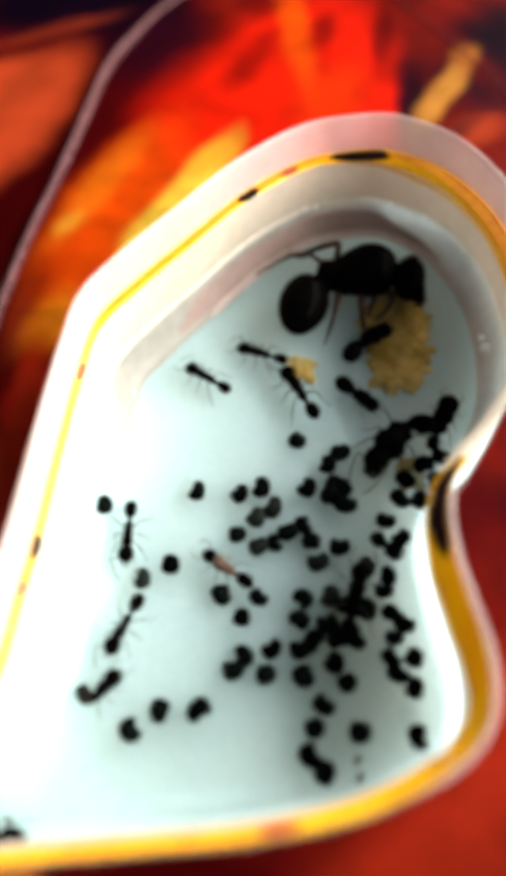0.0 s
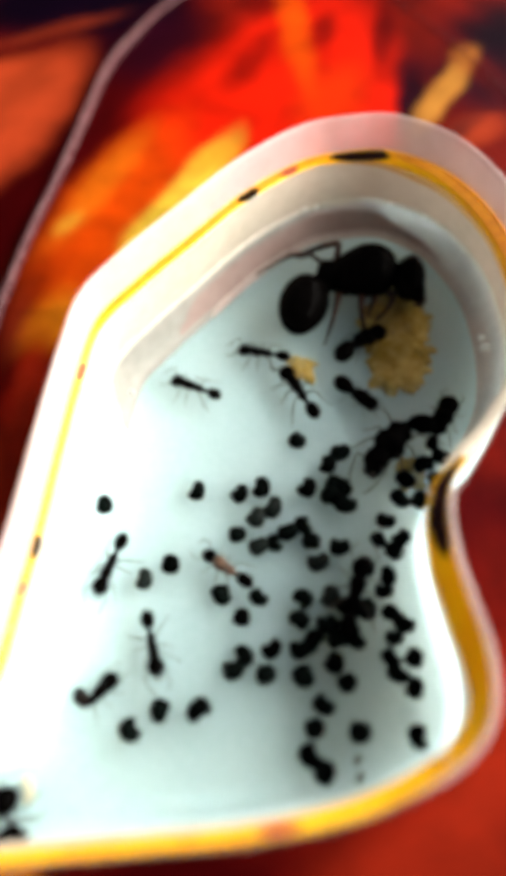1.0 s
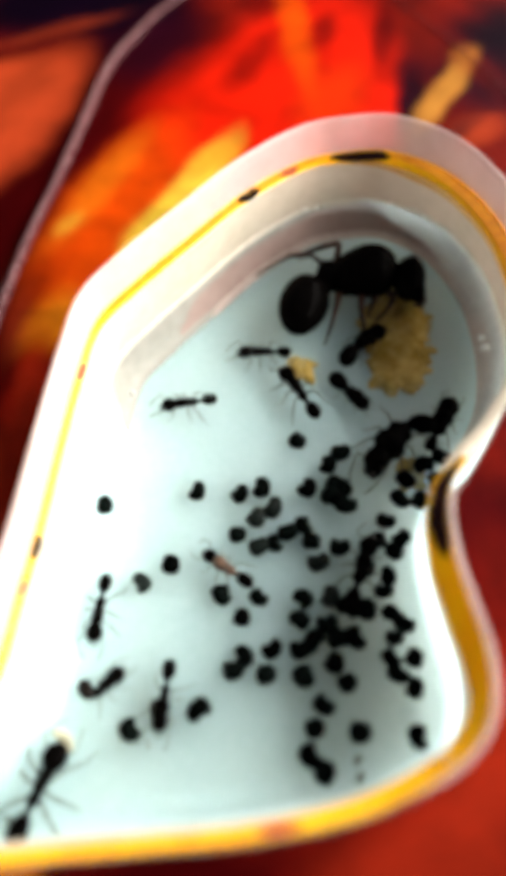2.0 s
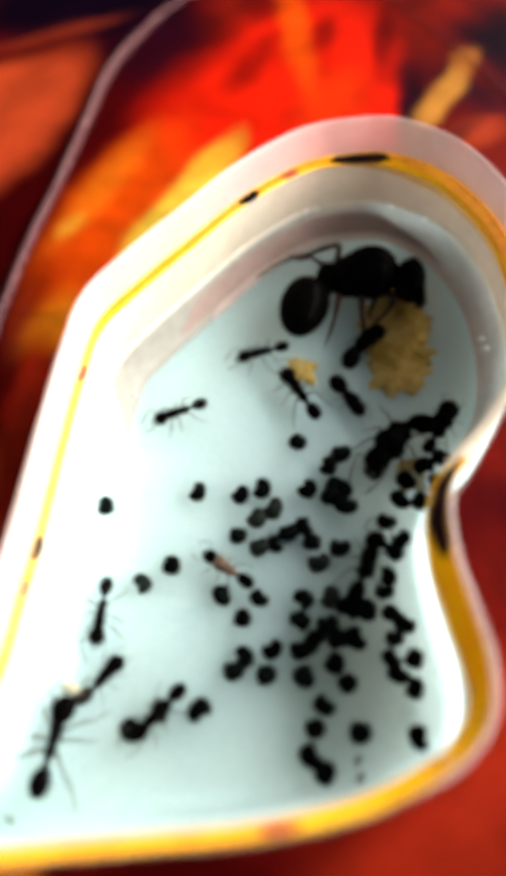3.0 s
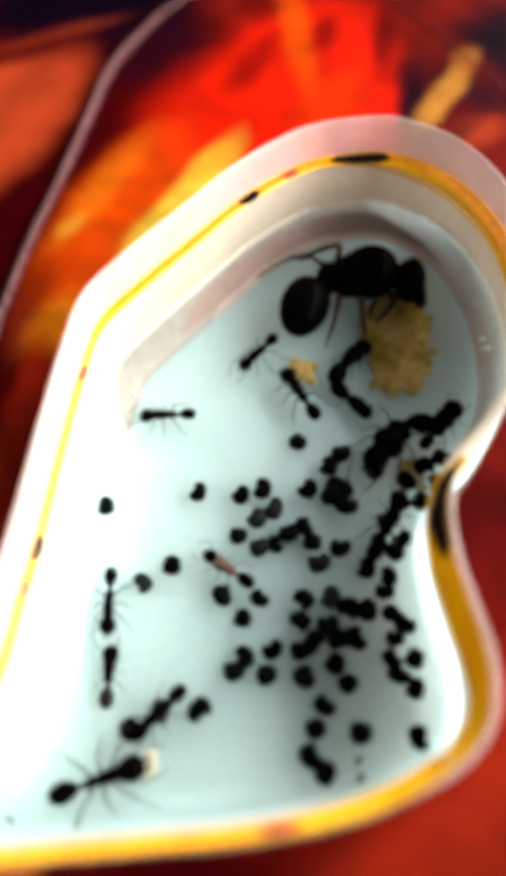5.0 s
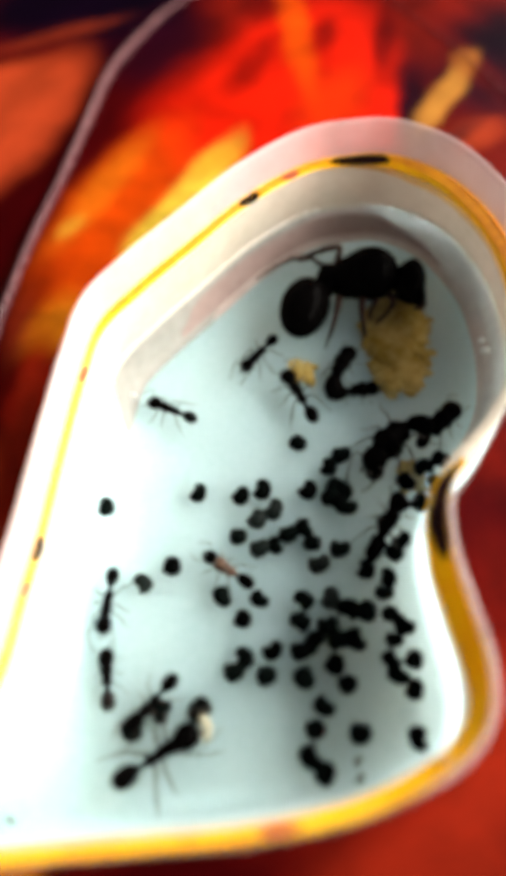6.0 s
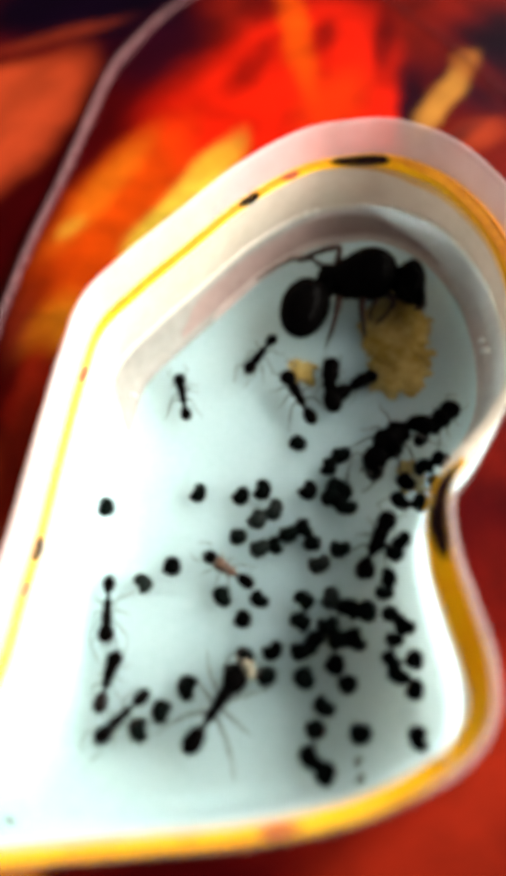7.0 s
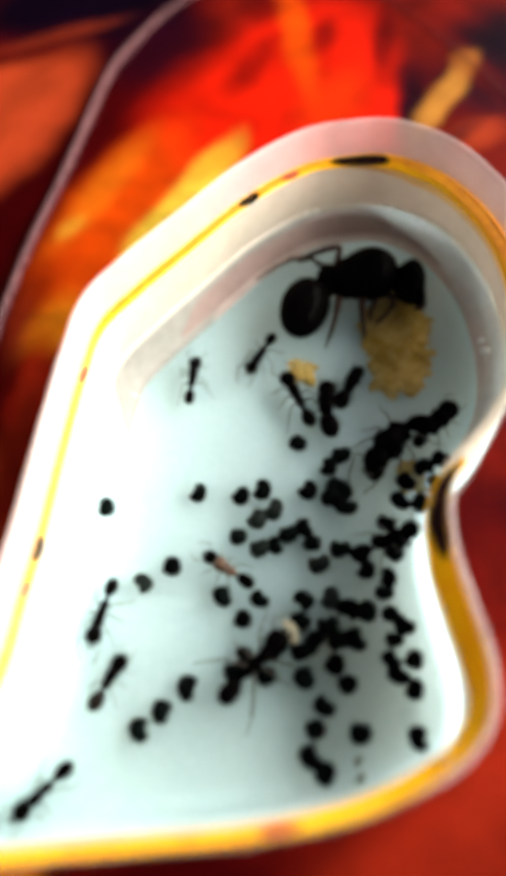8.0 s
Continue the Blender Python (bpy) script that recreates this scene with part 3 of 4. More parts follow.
def build_ant(label, s=1.0, major=False, body=None, middle=None, spread=0.66, curl=0.0, slim=1.0, fat=0.86, big=1.16, thick=1.35, stout=1.3, stride_out=1.0, rear=None):
    """An ant facing +x, its feet on z = 0: head, jaws, feelers, thorax, petiole, gaster and six legs. curl swings the gaster sideways."""
    body, middle = body or CHITIN, middle or body or CHITIN
    ant = new("worker_ant" if not major else "major_ant")
    tagged(ant, label, "ant", "ants in the tray")
    h = 0.95 * s
    bm = bmesh.new()
    blob(bm, mm(1.72 * s, 0, h, 0, 14), 0.52 * s * big, 0.46 * s * big, 0.38 * s * big, -0.12, 18, 12)
    for q, _ in SIDES:
        blob(bm, mm(1.66 * s, q * 0.4 * s * big, h + 0.12 * s), 0.1 * s, 0.06 * s, 0.08 * s, 0, 8, 6)
    head = part("head", bm, body, ant)
    for q, _ in SIDES:
        bm = bmesh.new()
        x0 = (1.72 + 0.5 * big) * s
        limb(bm, [(x0 - 0.12 * s, q * 0.2 * s, h - 0.16 * s), (x0 + 0.12 * s, q * 0.2 * s, h - 0.2 * s), (x0 + 0.28 * s, q * 0.06 * s, h - 0.22 * s)],
             [0.07 * s, 0.07 * s, 0.025 * s], 6)
        part("mandible", bm, LEG, head)
        bm = bmesh.new()
        a, b, c = (1.95 * s, q * 0.2 * s, h + 0.1 * s), (2.25 * s, q * 0.8 * s, h + 0.4 * s), (2.95 * s, q * 0.62 * s, h - 0.1 * s)
        d = (3.3 * s, q * 0.42 * s, h - 0.45 * s)
        limb(bm, [a, b], [0.03 * s, 0.027 * s], 6)
        limb(bm, [b, c, d], [0.027 * s, 0.034 * s, 0.03 * s], 6)
        part("antenna", bm, LEG, head)
    bm = bmesh.new()
    wide = thick * (0.85 + 0.25 * big)
    blob(bm, mm(0.88 * s, 0, h + 0.03 * s, 0, -8), 0.5 * s * slim, 0.25 * s * wide, 0.27 * s * wide, 0.05, 14, 9)
    blob(bm, mm(0.38 * s, 0, h + 0.02 * s, 0, 4), 0.42 * s, 0.19 * s * wide, 0.21 * s * wide, 0.1, 12, 8)
    blob(bm, mm(0.0 * s, 0, h - 0.04 * s, 0, 10), 0.36 * s, 0.2 * s * wide, 0.21 * s * wide, 0.1, 12, 8)
    blob(bm, mm(1.28 * s, 0, h - 0.02 * s), 0.22 * s, 0.12 * s * thick, 0.12 * s * thick, 0, 8, 6)
    part("thorax", bm, middle, ant)
    bm = bmesh.new()
    blob(bm, mm(-0.36 * s, 0, h - 0.02 * s, 0, 12), 0.15 * s, 0.14 * s * thick, 0.22 * s, 0, 10, 7)
    limb(bm, [(-0.1 * s, 0, h - 0.1 * s), (-0.36 * s, 0, h - 0.16 * s), (-0.7 * s, 0, h - 0.06 * s)], [0.1 * s, 0.1 * s * thick, 0.1 * s])
    part("petiole", bm, middle, ant)
    bm = bmesh.new()
    verts = blob(bm, mm(0, 0, 0), 0.72 * s * fat, 0.5 * s * fat, 0.46 * s * fat, 0.1, 20, 22)
    for v in verts:
        ring = 1 + 0.018 * math.cos(v.co.x / s * 19)
        v.co.y, v.co.z = v.co.y * ring, v.co.z * ring
        v.co.x -= 0.68 * s * (1 + 0.6 * (fat - 1))
    bmesh.ops.rotate(bm, cent=(0, 0, 0), matrix=Euler((0, radians(-4), radians(curl))).to_matrix(), verts=bm.verts)
    bmesh.ops.translate(bm, vec=(-0.62 * s, 0, h), verts=bm.verts)
    part("gaster", bm, rear or body, ant)
    legs = []
    for i, (x0, sweep, reach) in enumerate(((0.85, 0.95, 1.5), (0.45, 0.1, 1.55), (0.1, -1.15, 1.75))):
        for q, side in SIDES:
            e, sweep_out = spread * s, sweep * stride_out
            knee = (sweep_out * 0.35 * s, q * reach * 0.48 * e, 0.38 * s)
            ankle = (sweep_out * 0.75 * s, q * reach * 0.85 * e, -0.5 * s)
            toe = (sweep_out * 1.15 * s, q * reach * 1.1 * e, -0.8 * s)
            leg = part("leg", leg_mesh((0, 0, 0), knee, ankle, toe, 0.035 * s * stout), LEG, ant)
            root = (x0 * s, q * 0.16 * s, h - 0.13 * s)
            leg.matrix_basis = at(*root)
            legs.append((leg, root, (i + (q > 0)) % 2, q))
    return ant, legs


def build_queen():
    """The large queen, lying curved along the wall."""
    queen = new("queen_ant")
    tagged(queen, "large glossy black queen ant resting beside the brood", "ant", "ants in the tray")
    bm = bmesh.new()
    verts = blob(bm, mm(5.26, 13.36, 2.90, 0, 0, 71), 3.42, 2.5, 2.45, -0.06, 28, 30)
    for v in verts:
        q = (v.co - Vector((5.26, 13.36, 2.9))).dot(Vector((0.328, 0.945, 0)))
        v.co.z += 0.03 * math.cos(q * 5.5)
    part("gaster", bm, GLOSSY, queen)
    bm = bmesh.new()
    blob(bm, mm(7.84, 16.9, 2.80, 0, 0, 4), 1.25, 1.75, 1.6, 0.00)
    limb(bm, [(6.33, 16.33, 2.70), (8.05, 16.67, 2.60), (9.47, 16.77, 2.80)], [0.50, 0.45, 0.60], 7)
    part("petiole", bm, CHITIN, queen)
    bm = bmesh.new()
    blob(bm, mm(11.88, 17.05, 3.20, 0, 0, 1), 3.08, 2.75, 2.66, -0.10, 26, 18)
    blob(bm, mm(9.68, 16.66, 3.00, 0, 0, -4), 1.81, 1.98, 2.04, 0.00, 20, 14)
    blob(bm, mm(10.76, 16.93, 3.10, 0, 0, 1), 2.27, 2.38, 2.38, 0.00, 24, 16)
    blob(bm, mm(11.68, 17.61, 4.40, 0, 0, 1), 2.02, 1.46, 0.78, 0.00, 18, 12)
    part("thorax", bm, CHITIN, queen, "massive domed thorax")
    bm = bmesh.new()
    blob(bm, mm(15.8, 16.0, 2.90, 0, 0, -10), 1.5, 2.2, 2.02, 0.05, 24, 16)
    blob(bm, mm(16.25, 15.9, 2.90, 0, 0, -12), 1.3, 2.55, 1.9, 0.10, 24, 16)
    blob(bm, mm(16.35, 17.75, 2.90, 0, 0, 70), 1.2, 0.85, 1.2, 0.35)
    blob(bm, mm(16.5, 14.2, 2.90, 0, 0, -75), 1.25, 0.95, 1.1, 0.3)
    blob(bm, mm(14.5, 16.5, 2.80, 0, 0, -15), 1.0, 1.05, 1.02, 0.00)
    head = part("head", bm, CHITIN, queen)
    bm = bmesh.new()
    blob(bm, mm(16.1, 17.6, 3.6, 0, 0, -15), 0.40, 0.28, 0.40, 0.00)
    part("eye", bm, SEED, head)
    bm = bmesh.new()
    blob(bm, mm(15.6, 14.3, 3.60, 0, 0, -15), 0.38, 0.27, 0.38, 0.00)
    part("eye", bm, SEED, head)
    bm = bmesh.new()
    limb(bm, [(17.11, 13.80, 2.30), (16.88, 13.35, 2.00), (16.13, 13.41, 1.90)], [0.50, 0.40, 0.15], 7)
    part("mandible", bm, QUEENLEG, head)
    bm = bmesh.new()
    limb(bm, [(16.9, 14.6, 2.30), (17.2, 13.9, 2.00), (16.7, 13.2, 1.90)], [0.45, 0.40, 0.15], 7)
    part("mandible", bm, QUEENLEG, head)
    bm = bmesh.new()
    limb(bm, [(14.73, 14.37, 2.40), (13.66, 14.99, 2.60)], [0.20, 0.20], 7)
    limb(bm, [(13.66, 14.99, 2.60), (14.31, 14.15, 2.00), (13.40, 13.15, 1.20), (12.38, 12.54, 0.70)], [0.20, 0.19, 0.17, 0.13], 7)
    part("antenna", bm, QUEENLEG, head)
    bm = bmesh.new()
    limb(bm, [(15.2, 14.6, 2.60), (14.3, 14.6, 2.2), (13.9, 13.9, 1.7)], [0.17, 0.16, 0.12], 7)
    part("antenna", bm, QUEENLEG, head)
    bm = bmesh.new()
    limb(bm, [(8.69, 18.09, 2.80), (8.95, 19.07, 3.60), (9.16, 20.09, 4.20)], [0.45, 0.40, 0.32], 7)
    limb(bm, [(9.16, 20.09, 4.20), (7.63, 20.13, 3.80), (5.78, 19.91, 3.20)], [0.32, 0.32, 0.24], 7)
    limb(bm, [(5.78, 19.91, 3.20), (4.14, 20.12, 2.60), (2.33, 20.08, 1.60), (0.35, 19.55, 0.60)], [0.22, 0.18, 0.15, 0.10], 7)
    part("leg", bm, QUEENLEG, queen)
    bm = bmesh.new()
    limb(bm, [(8.51, 18.89, 2.60), (7.31, 19.16, 2.40), (6.24, 19.94, 2.80)], [0.34, 0.32, 0.20], 7)
    limb(bm, [(6.24, 19.94, 2.80), (5.01, 20.12, 2.20), (3.86, 20.80, 2.40)], [0.18, 0.15, 0.10], 7)
    part("leg", bm, QUEENLEG, queen)
    bm = bmesh.new()
    limb(bm, [(8.86, 14.96, 2.40), (8.67, 13.74, 2.60), (8.40, 12.79, 2.40)], [0.40, 0.36, 0.26], 7)
    limb(bm, [(8.40, 12.79, 2.40), (7.92, 11.57, 1.40), (7.56, 10.93, 0.70)], [0.24, 0.22, 0.15], 7)
    limb(bm, [(7.56, 10.93, 0.70), (7.20, 10.25, 0.15)], [0.12, 0.07], 7)
    part("leg", bm, QUEENLEG, queen)
    bm = bmesh.new()
    limb(bm, [(11.25, 15.25, 2.30), (11.01, 13.67, 2.50), (10.96, 12.79, 2.20)], [0.40, 0.36, 0.26], 7)
    limb(bm, [(10.96, 12.79, 2.20), (11.17, 11.88, 1.20), (11.30, 11.42, 0.50)], [0.24, 0.22, 0.14], 7)
    limb(bm, [(11.30, 11.42, 0.50), (11.72, 10.84, 0.12)], [0.11, 0.07], 7)
    part("leg", bm, QUEENLEG, queen)
    bm = bmesh.new()
    limb(bm, [(13.51, 15.54, 2.30), (14.07, 14.41, 2.40), (14.38, 13.98, 2.20)], [0.36, 0.34, 0.24], 7)
    limb(bm, [(14.38, 13.98, 2.20), (13.50, 13.27, 1.40), (12.74, 12.93, 0.80)], [0.22, 0.20, 0.14], 7)
    limb(bm, [(12.74, 12.93, 0.80), (12.17, 13.62, 0.15)], [0.11, 0.07], 7)
    part("leg", bm, QUEENLEG, queen)
    bm = bmesh.new()
    limb(bm, [(12.87, 15.81, 2.20), (12.54, 14.53, 2.20), (12.05, 13.60, 1.80)], [0.36, 0.30, 0.22], 7)
    limb(bm, [(12.05, 13.60, 1.80), (11.86, 13.40, 1.00), (12.00, 12.92, 0.15)], [0.20, 0.16, 0.08], 7)
    part("leg", bm, QUEENLEG, queen)
    return queen


# ---------------------------------------------------------------- seeds, brood, specks
def seed_mesh(kind):
    bm = bmesh.new()
    long, wide, dent = ((1.0, 0.92, 0.3), (1.06, 0.92, 0.44), (0.96, 0.95, 0.2), (1.05, 1.0, 0.5))[kind]
    blob(bm, mm(0, 0, 0.62 + 0.03 * kind), long, wide, 0.66, 0.1, 16, 12, 0.1, dent)
    return bm


def build_seed(kind, grey):
    seed = part("seed", seed_mesh(kind), GREYSEED if grey else SEED)
    bm = bmesh.new()
    blob(bm, mm(0.0, 0.36, 0.72, 20), 0.16, 0.12, 0.1, 0, 8, 6)
    part("seed_scar", bm, SCAR, seed, "small pale scar in the notch")
    tagged(seed, "grey-green kidney-shaped seed on the white floor" if grey else "black kidney-shaped seed on the white floor", "seed", "seeds in the tray")
    return seed


# x, y and turn of each seed, patch by patch
SCATTERED = [
    (-13.45, -6.91, 96), (-5.05, -5.47, 73), (-7.18, -12.31, 83), (-9.43, -25.71, -54), (-7.33, -24.27, -103), (-4.24, -24.34, -142),
    (4.18, -0.67, -35), (4.83, -5.59, 60), (-1.12, -5.83, 52), (0.71, -5.45, 80),
]
LOOSE = [
    (-1.38, -9.82, 9), (1.99, -10.73, 290), (3.13, -9.64, 19), (4.55, -9.27, 291), (4.98, -10.72, 186), (7.60, -11.09, -2),
    (-2.69, -15.14, -69), (0.61, -15.50, -41), (-0.93, -17.10, 80), (-0.81, -20.24, 103), (-1.52, -21.14, 19), (1.54, -19.62, 38),
    (1.11, -21.60, 9),
]
HEAP = [
    (4.10, -15.57, 138), (3.81, -17.42, 147), (3.96, -19.74, 16), (4.12, -21.81, -61), (6.11, -17.62, 18), (6.84, -19.06, 200), (5.02, -19.14, 235),
    (6.44, -20.76, 67), (7.90, -16.55, 157), (9.33, -16.47, 76), (8.34, -18.93, -63), (7.45, -22.36, 28),
]
BANK = [
    (11.58, -8.98, -13), (10.96, -10.70, -66), (12.75, -10.54, 39), (11.93, -11.81, 141), (9.59, -13.07, 76), (11.29, -13.76, 85),
    (11.04, -14.99, -1), (11.13, -17.02, 177), (12.21, -17.87, -32), (11.44, -19.00, -1), (11.08, -20.63, -53), (12.82, -20.47, 64),
    (11.48, -21.82, -42), (12.62, -22.76, 64),
]
TRAIL = [
    (5.55, -23.90, -35), (4.71, -25.62, 27), (4.38, -27.52, -59), (5.40, -28.70, 55), (8.23, -26.00, -0), (12.49, -26.37, -86),
]
RIM_SIDE = [
    (6.84, -3.38, 78), (8.24, -2.06, 9), (7.24, -5.40, 244), (7.61, -6.78, 22), (8.32, -7.33, -24), (13.76, -5.05, -47),
    (13.08, -7.00, -57), (14.73, -7.25, 66), (15.39, -3.74, 200), (17.12, -2.89, -26), (16.13, -5.66, 98), (11.14, -3.88, 30),
    (7.95, -5.64, 120), (6.91, -6.42, 200),
]
GREY = [
    (-9.53, -13.54, 84), (0.29, -8.25, 61), (1.74, -7.23, 61), (0.63, -10.85, 19), (5.63, -12.34, 19), (6.52, -15.39, 77),
]


def build_seeds():
    plain = [build_seed(k, False) for k in range(4)]
    pale = [build_seed(k, True) for k in range(2)]
    used, count = set(), 0
    moved = {}
    for name, patch, grey in (("scattered", SCATTERED, False), ("loose", LOOSE, False), ("heap", HEAP, False), ("bank", BANK, False),
                              ("trail", TRAIL, False), ("rim_side", RIM_SIDE, False), ("grey", GREY, True)):
        for i, (x, y, turn) in enumerate(patch):
            kind = SHAPED.get((name, i), count % (2 if grey else 4))
            source = (pale if grey else plain)[kind]
            m = at(x, y, lift(x, y), random.uniform(-9, 9), random.uniform(-9, 9), turn) @ Matrix.Scale(1, 4)
            if source.name in used:
                ob = copy_thing(source, m)
            else:
                used.add(source.name)
                ob = source
                ob.matrix_basis = m
            k = SEED_SIZE * {"bank": 0.92, "heap": 1.0, "loose": 0.96}.get(name, 1.0) * random.uniform(0.92, 1.08)
            ob.scale = (k, k, k)
            moved[name, i] = ob
            count += 1
    return moved


SEED_SIZE = 0.95
# one seed is nearly round, another deeply notched
SHAPED = {("trail", 4): 2, ("trail", 5): 3, ("heap", 11): 2}


# patches of brood: middle, half width, half depth, height, number of larvae
BROOD_PATCHES = [
    (14.6, 10.3, 3.1, 5.2, 0.55, 70), (16.1, 13.0, 2.0, 3.2, 0.6, 30), (13.2, 6.6, 1.9, 2.7, 0.3, 18), (15.1, 7.2, 1.9, 2.8, 0.35, 22),
    (12.4, 12.0, 1.6, 3.2, 0.3, 20), (14.3, 15.1, 1.6, 2.2, 0.3, 12), (4.8, 7.5, 1.3, 1.5, 0.25, 14), (14.4, -4.4, 1.5, 1.5, 0.25, 12),
]


def build_brood():
    """Larvae bedded in a loose, low heap."""
    bm = bmesh.new()
    rnd = random.Random(4)
    for x, y, wide, deep, high, count in BROOD_PATCHES:
        blob(bm, mm(x, y, 0.05), 0.9 * wide, 0.9 * deep, 0.35 + 0.85 * high, 0, 28, 16, 0.45)
        for k in range(count):
            r, a = math.sqrt(rnd.random()), rnd.uniform(0, 6.28)
            size = rnd.uniform(0.55, 1.15)
            m = mm(x + wide * r * math.cos(a), y + deep * r * math.sin(a), 0.12 + high * (1 - r * r) * rnd.uniform(0.4, 1.0),
                   rnd.uniform(-20, 20), rnd.uniform(-12, 12), math.degrees(a) + rnd.gauss(0, 60))
            blob(bm, m, 0.8 * size, 0.5 * size, 0.28 * size, 0.2, 12, 8, 0.12)
    pile = part("brood_pile", bm, BROOD)
    tagged(pile, "loose heap of cream and amber ant larvae", "brood", kind="stuff")


def build_larva():
    bm = bmesh.new()
    path = [(-1.0, 0.2, 0.45), (-0.6, -0.04, 0.52), (0, -0.14, 0.6), (0.6, -0.02, 0.55), (0.95, 0.25, 0.48)]
    pts = spline(path, 4, closed=False)
    n = len(pts) - 1
    limb(bm, pts, [0.06 + 0.4 * math.sin(math.pi * (0.1 + 0.8 * i / n)) * (1 + 0.06 * math.cos(i * 2.4)) for i in range(n + 1)], 12)
    larva = part("larva", bm, LARVA)
    return tagged(larva, "pale ivory larva carried in the jaws of an ant", "larva")


def build_specks():
    bm = bmesh.new()
    blob(bm, mm(7.88, -27.81, 0.10 + lift(7.88, -27.81), 0, 0, 60), 0.40, 0.25, 0.10, 0, 10, 7, 0.3)
    tagged(part("crumb", bm, CRUMB), "small grey crumb on the white floor", "crumb")
    bm = bmesh.new()
    blob(bm, mm(7.91, -29.09, 0.10 + lift(7.91, -29.09), 0, 0, 60), 0.50, 0.30, 0.12, 0, 10, 7, 0.3)
    tagged(part("crumb", bm, CRUMB), "small grey crumb on the white floor", "crumb")
    bm = bmesh.new()
    blob(bm, mm(-18.34, -31.77, 0.15 + lift(-18.34, -31.77), 0, 0, -40), 0.45, 0.20, 0.15, 0, 10, 7, 0.3)
    tagged(part("crumb", bm, CRUMB), "small dark grey crumb on the white floor", "crumb")
    for x, y, wide in ((-13.43, 5.49, 0.3), (-12.87, 3.15, 0.22)):
        bm = bmesh.new()
        blob(bm, mm(x, y, lift(x, y) + 0.05, 0, 0, 30), wide, 0.7 * wide, 0.08, 0, 10, 7, 0.3)
        tagged(part("crumb", bm, DUST), "faint brown crumb at the foot of the wall", "crumb")
    # sparkles on the wall, painted as tiny white beads
    bm = bmesh.new()
    blob(bm, mm(22.05, 7.11, 3.00), 0.45, 0.35, 0.42, 0, 12, 8, 0.2)
    tagged(part("droplet", bm, GLINT), "tiny droplet on the tray wall, its bright glint painted white", "droplet", "droplets on the wall")
    bm = bmesh.new()
    blob(bm, mm(21.85, 8.13, 3.20), 0.36, 0.29, 0.34, 0, 12, 8, 0.2)
    tagged(part("droplet", bm, GLINT), "tiny droplet on the tray wall, its bright glint painted white", "droplet", "droplets on the wall")
    bm = bmesh.new()
    blob(bm, mm(2.03, 23.34, 4.00), 0.31, 0.24, 0.29, 0, 12, 8, 0.2)
    tagged(part("droplet", bm, GLINT), "tiny droplet on the tray wall, its bright glint painted white", "droplet", "droplets on the wall")
    bm = bmesh.new()
    blob(bm, mm(2.92, 24.07, 4.00), 0.21, 0.17, 0.20, 0, 12, 8, 0.2)
    tagged(part("droplet", bm, GLINT), "tiny droplet on the tray wall, its bright glint painted white", "droplet", "droplets on the wall")
    bm = bmesh.new()
    blob(bm, mm(5.81, 25.41, 3.90), 0.28, 0.22, 0.26, 0, 12, 8, 0.2)
    tagged(part("droplet", bm, GLINT), "tiny droplet on the tray wall, its bright glint painted white", "droplet", "droplets on the wall")
    bm = bmesh.new()
    blob(bm, mm(7.00, 25.56, 3.90), 0.20, 0.15, 0.18, 0, 12, 8, 0.2)
    tagged(part("droplet", bm, GLINT), "tiny droplet on the tray wall, its bright glint painted white", "droplet", "droplets on the wall")
    bm = bmesh.new()
    blob(bm, mm(14.95, 25.40, 3.90), 0.20, 0.15, 0.18, 0, 12, 8, 0.2)
    tagged(part("droplet", bm, GLINT), "tiny droplet on the tray wall, its bright glint painted white", "droplet", "droplets on the wall")
    bm = bmesh.new()
    blob(bm, mm(18.20, 23.27, 3.90), 0.22, 0.18, 0.21, 0, 12, 8, 0.2)
    tagged(part("droplet", bm, GLINT), "tiny droplet on the tray wall, its bright glint painted white", "droplet", "droplets on the wall")
    bm = bmesh.new()
    blob(bm, mm(-11.95, 5.07, 0.2 + lift(-11.95, 5.07)), 0.31, 0.24, 0.29, 0, 12, 8, 0.2)
    tagged(part("droplet", bm, GLINT), "tiny droplet on the tray wall, its bright glint painted white", "droplet", "droplets on the wall")


# ---------------------------------------------------------------- build
build_sheet()
build_tray()
build_clear_edge()
queen_ant = build_queen()
build_brood()
SEEDS = build_seeds()
build_specks()
MOVERS = []
roamer, legs = build_ant("small black worker ant walking on the white floor", 1.3)
MOVERS.append((roamer, legs, [
    (0.0, -4.09, 6.05, 144.8), (0.5, -4.33, 5.84, 152.9), (1.0, -5.23, 5.06, 155.8),
    (1.5, -5.49, 4.27, 171.0), (3.0, -6.72, 2.90, 201.2), (3.5, -7.00, 2.71, 199.9),
    (4.0, -7.61, 2.30, 194.9), (4.5, -7.97, 2.26, 190.9), (5.8, -7.79, 2.88, 158.3),
    (6.0, -7.61, 2.91, 153.7), (6.5, -7.06, 3.03, 130.5), (7.0, -6.88, 4.25, 101.8),
    (7.5, -6.65, 5.63, 95.8), (8.0, -6.13, 6.15, 84.0),
], 1.6))
nurse, legs = build_ant("small black worker ant beside the queen", 1.28)
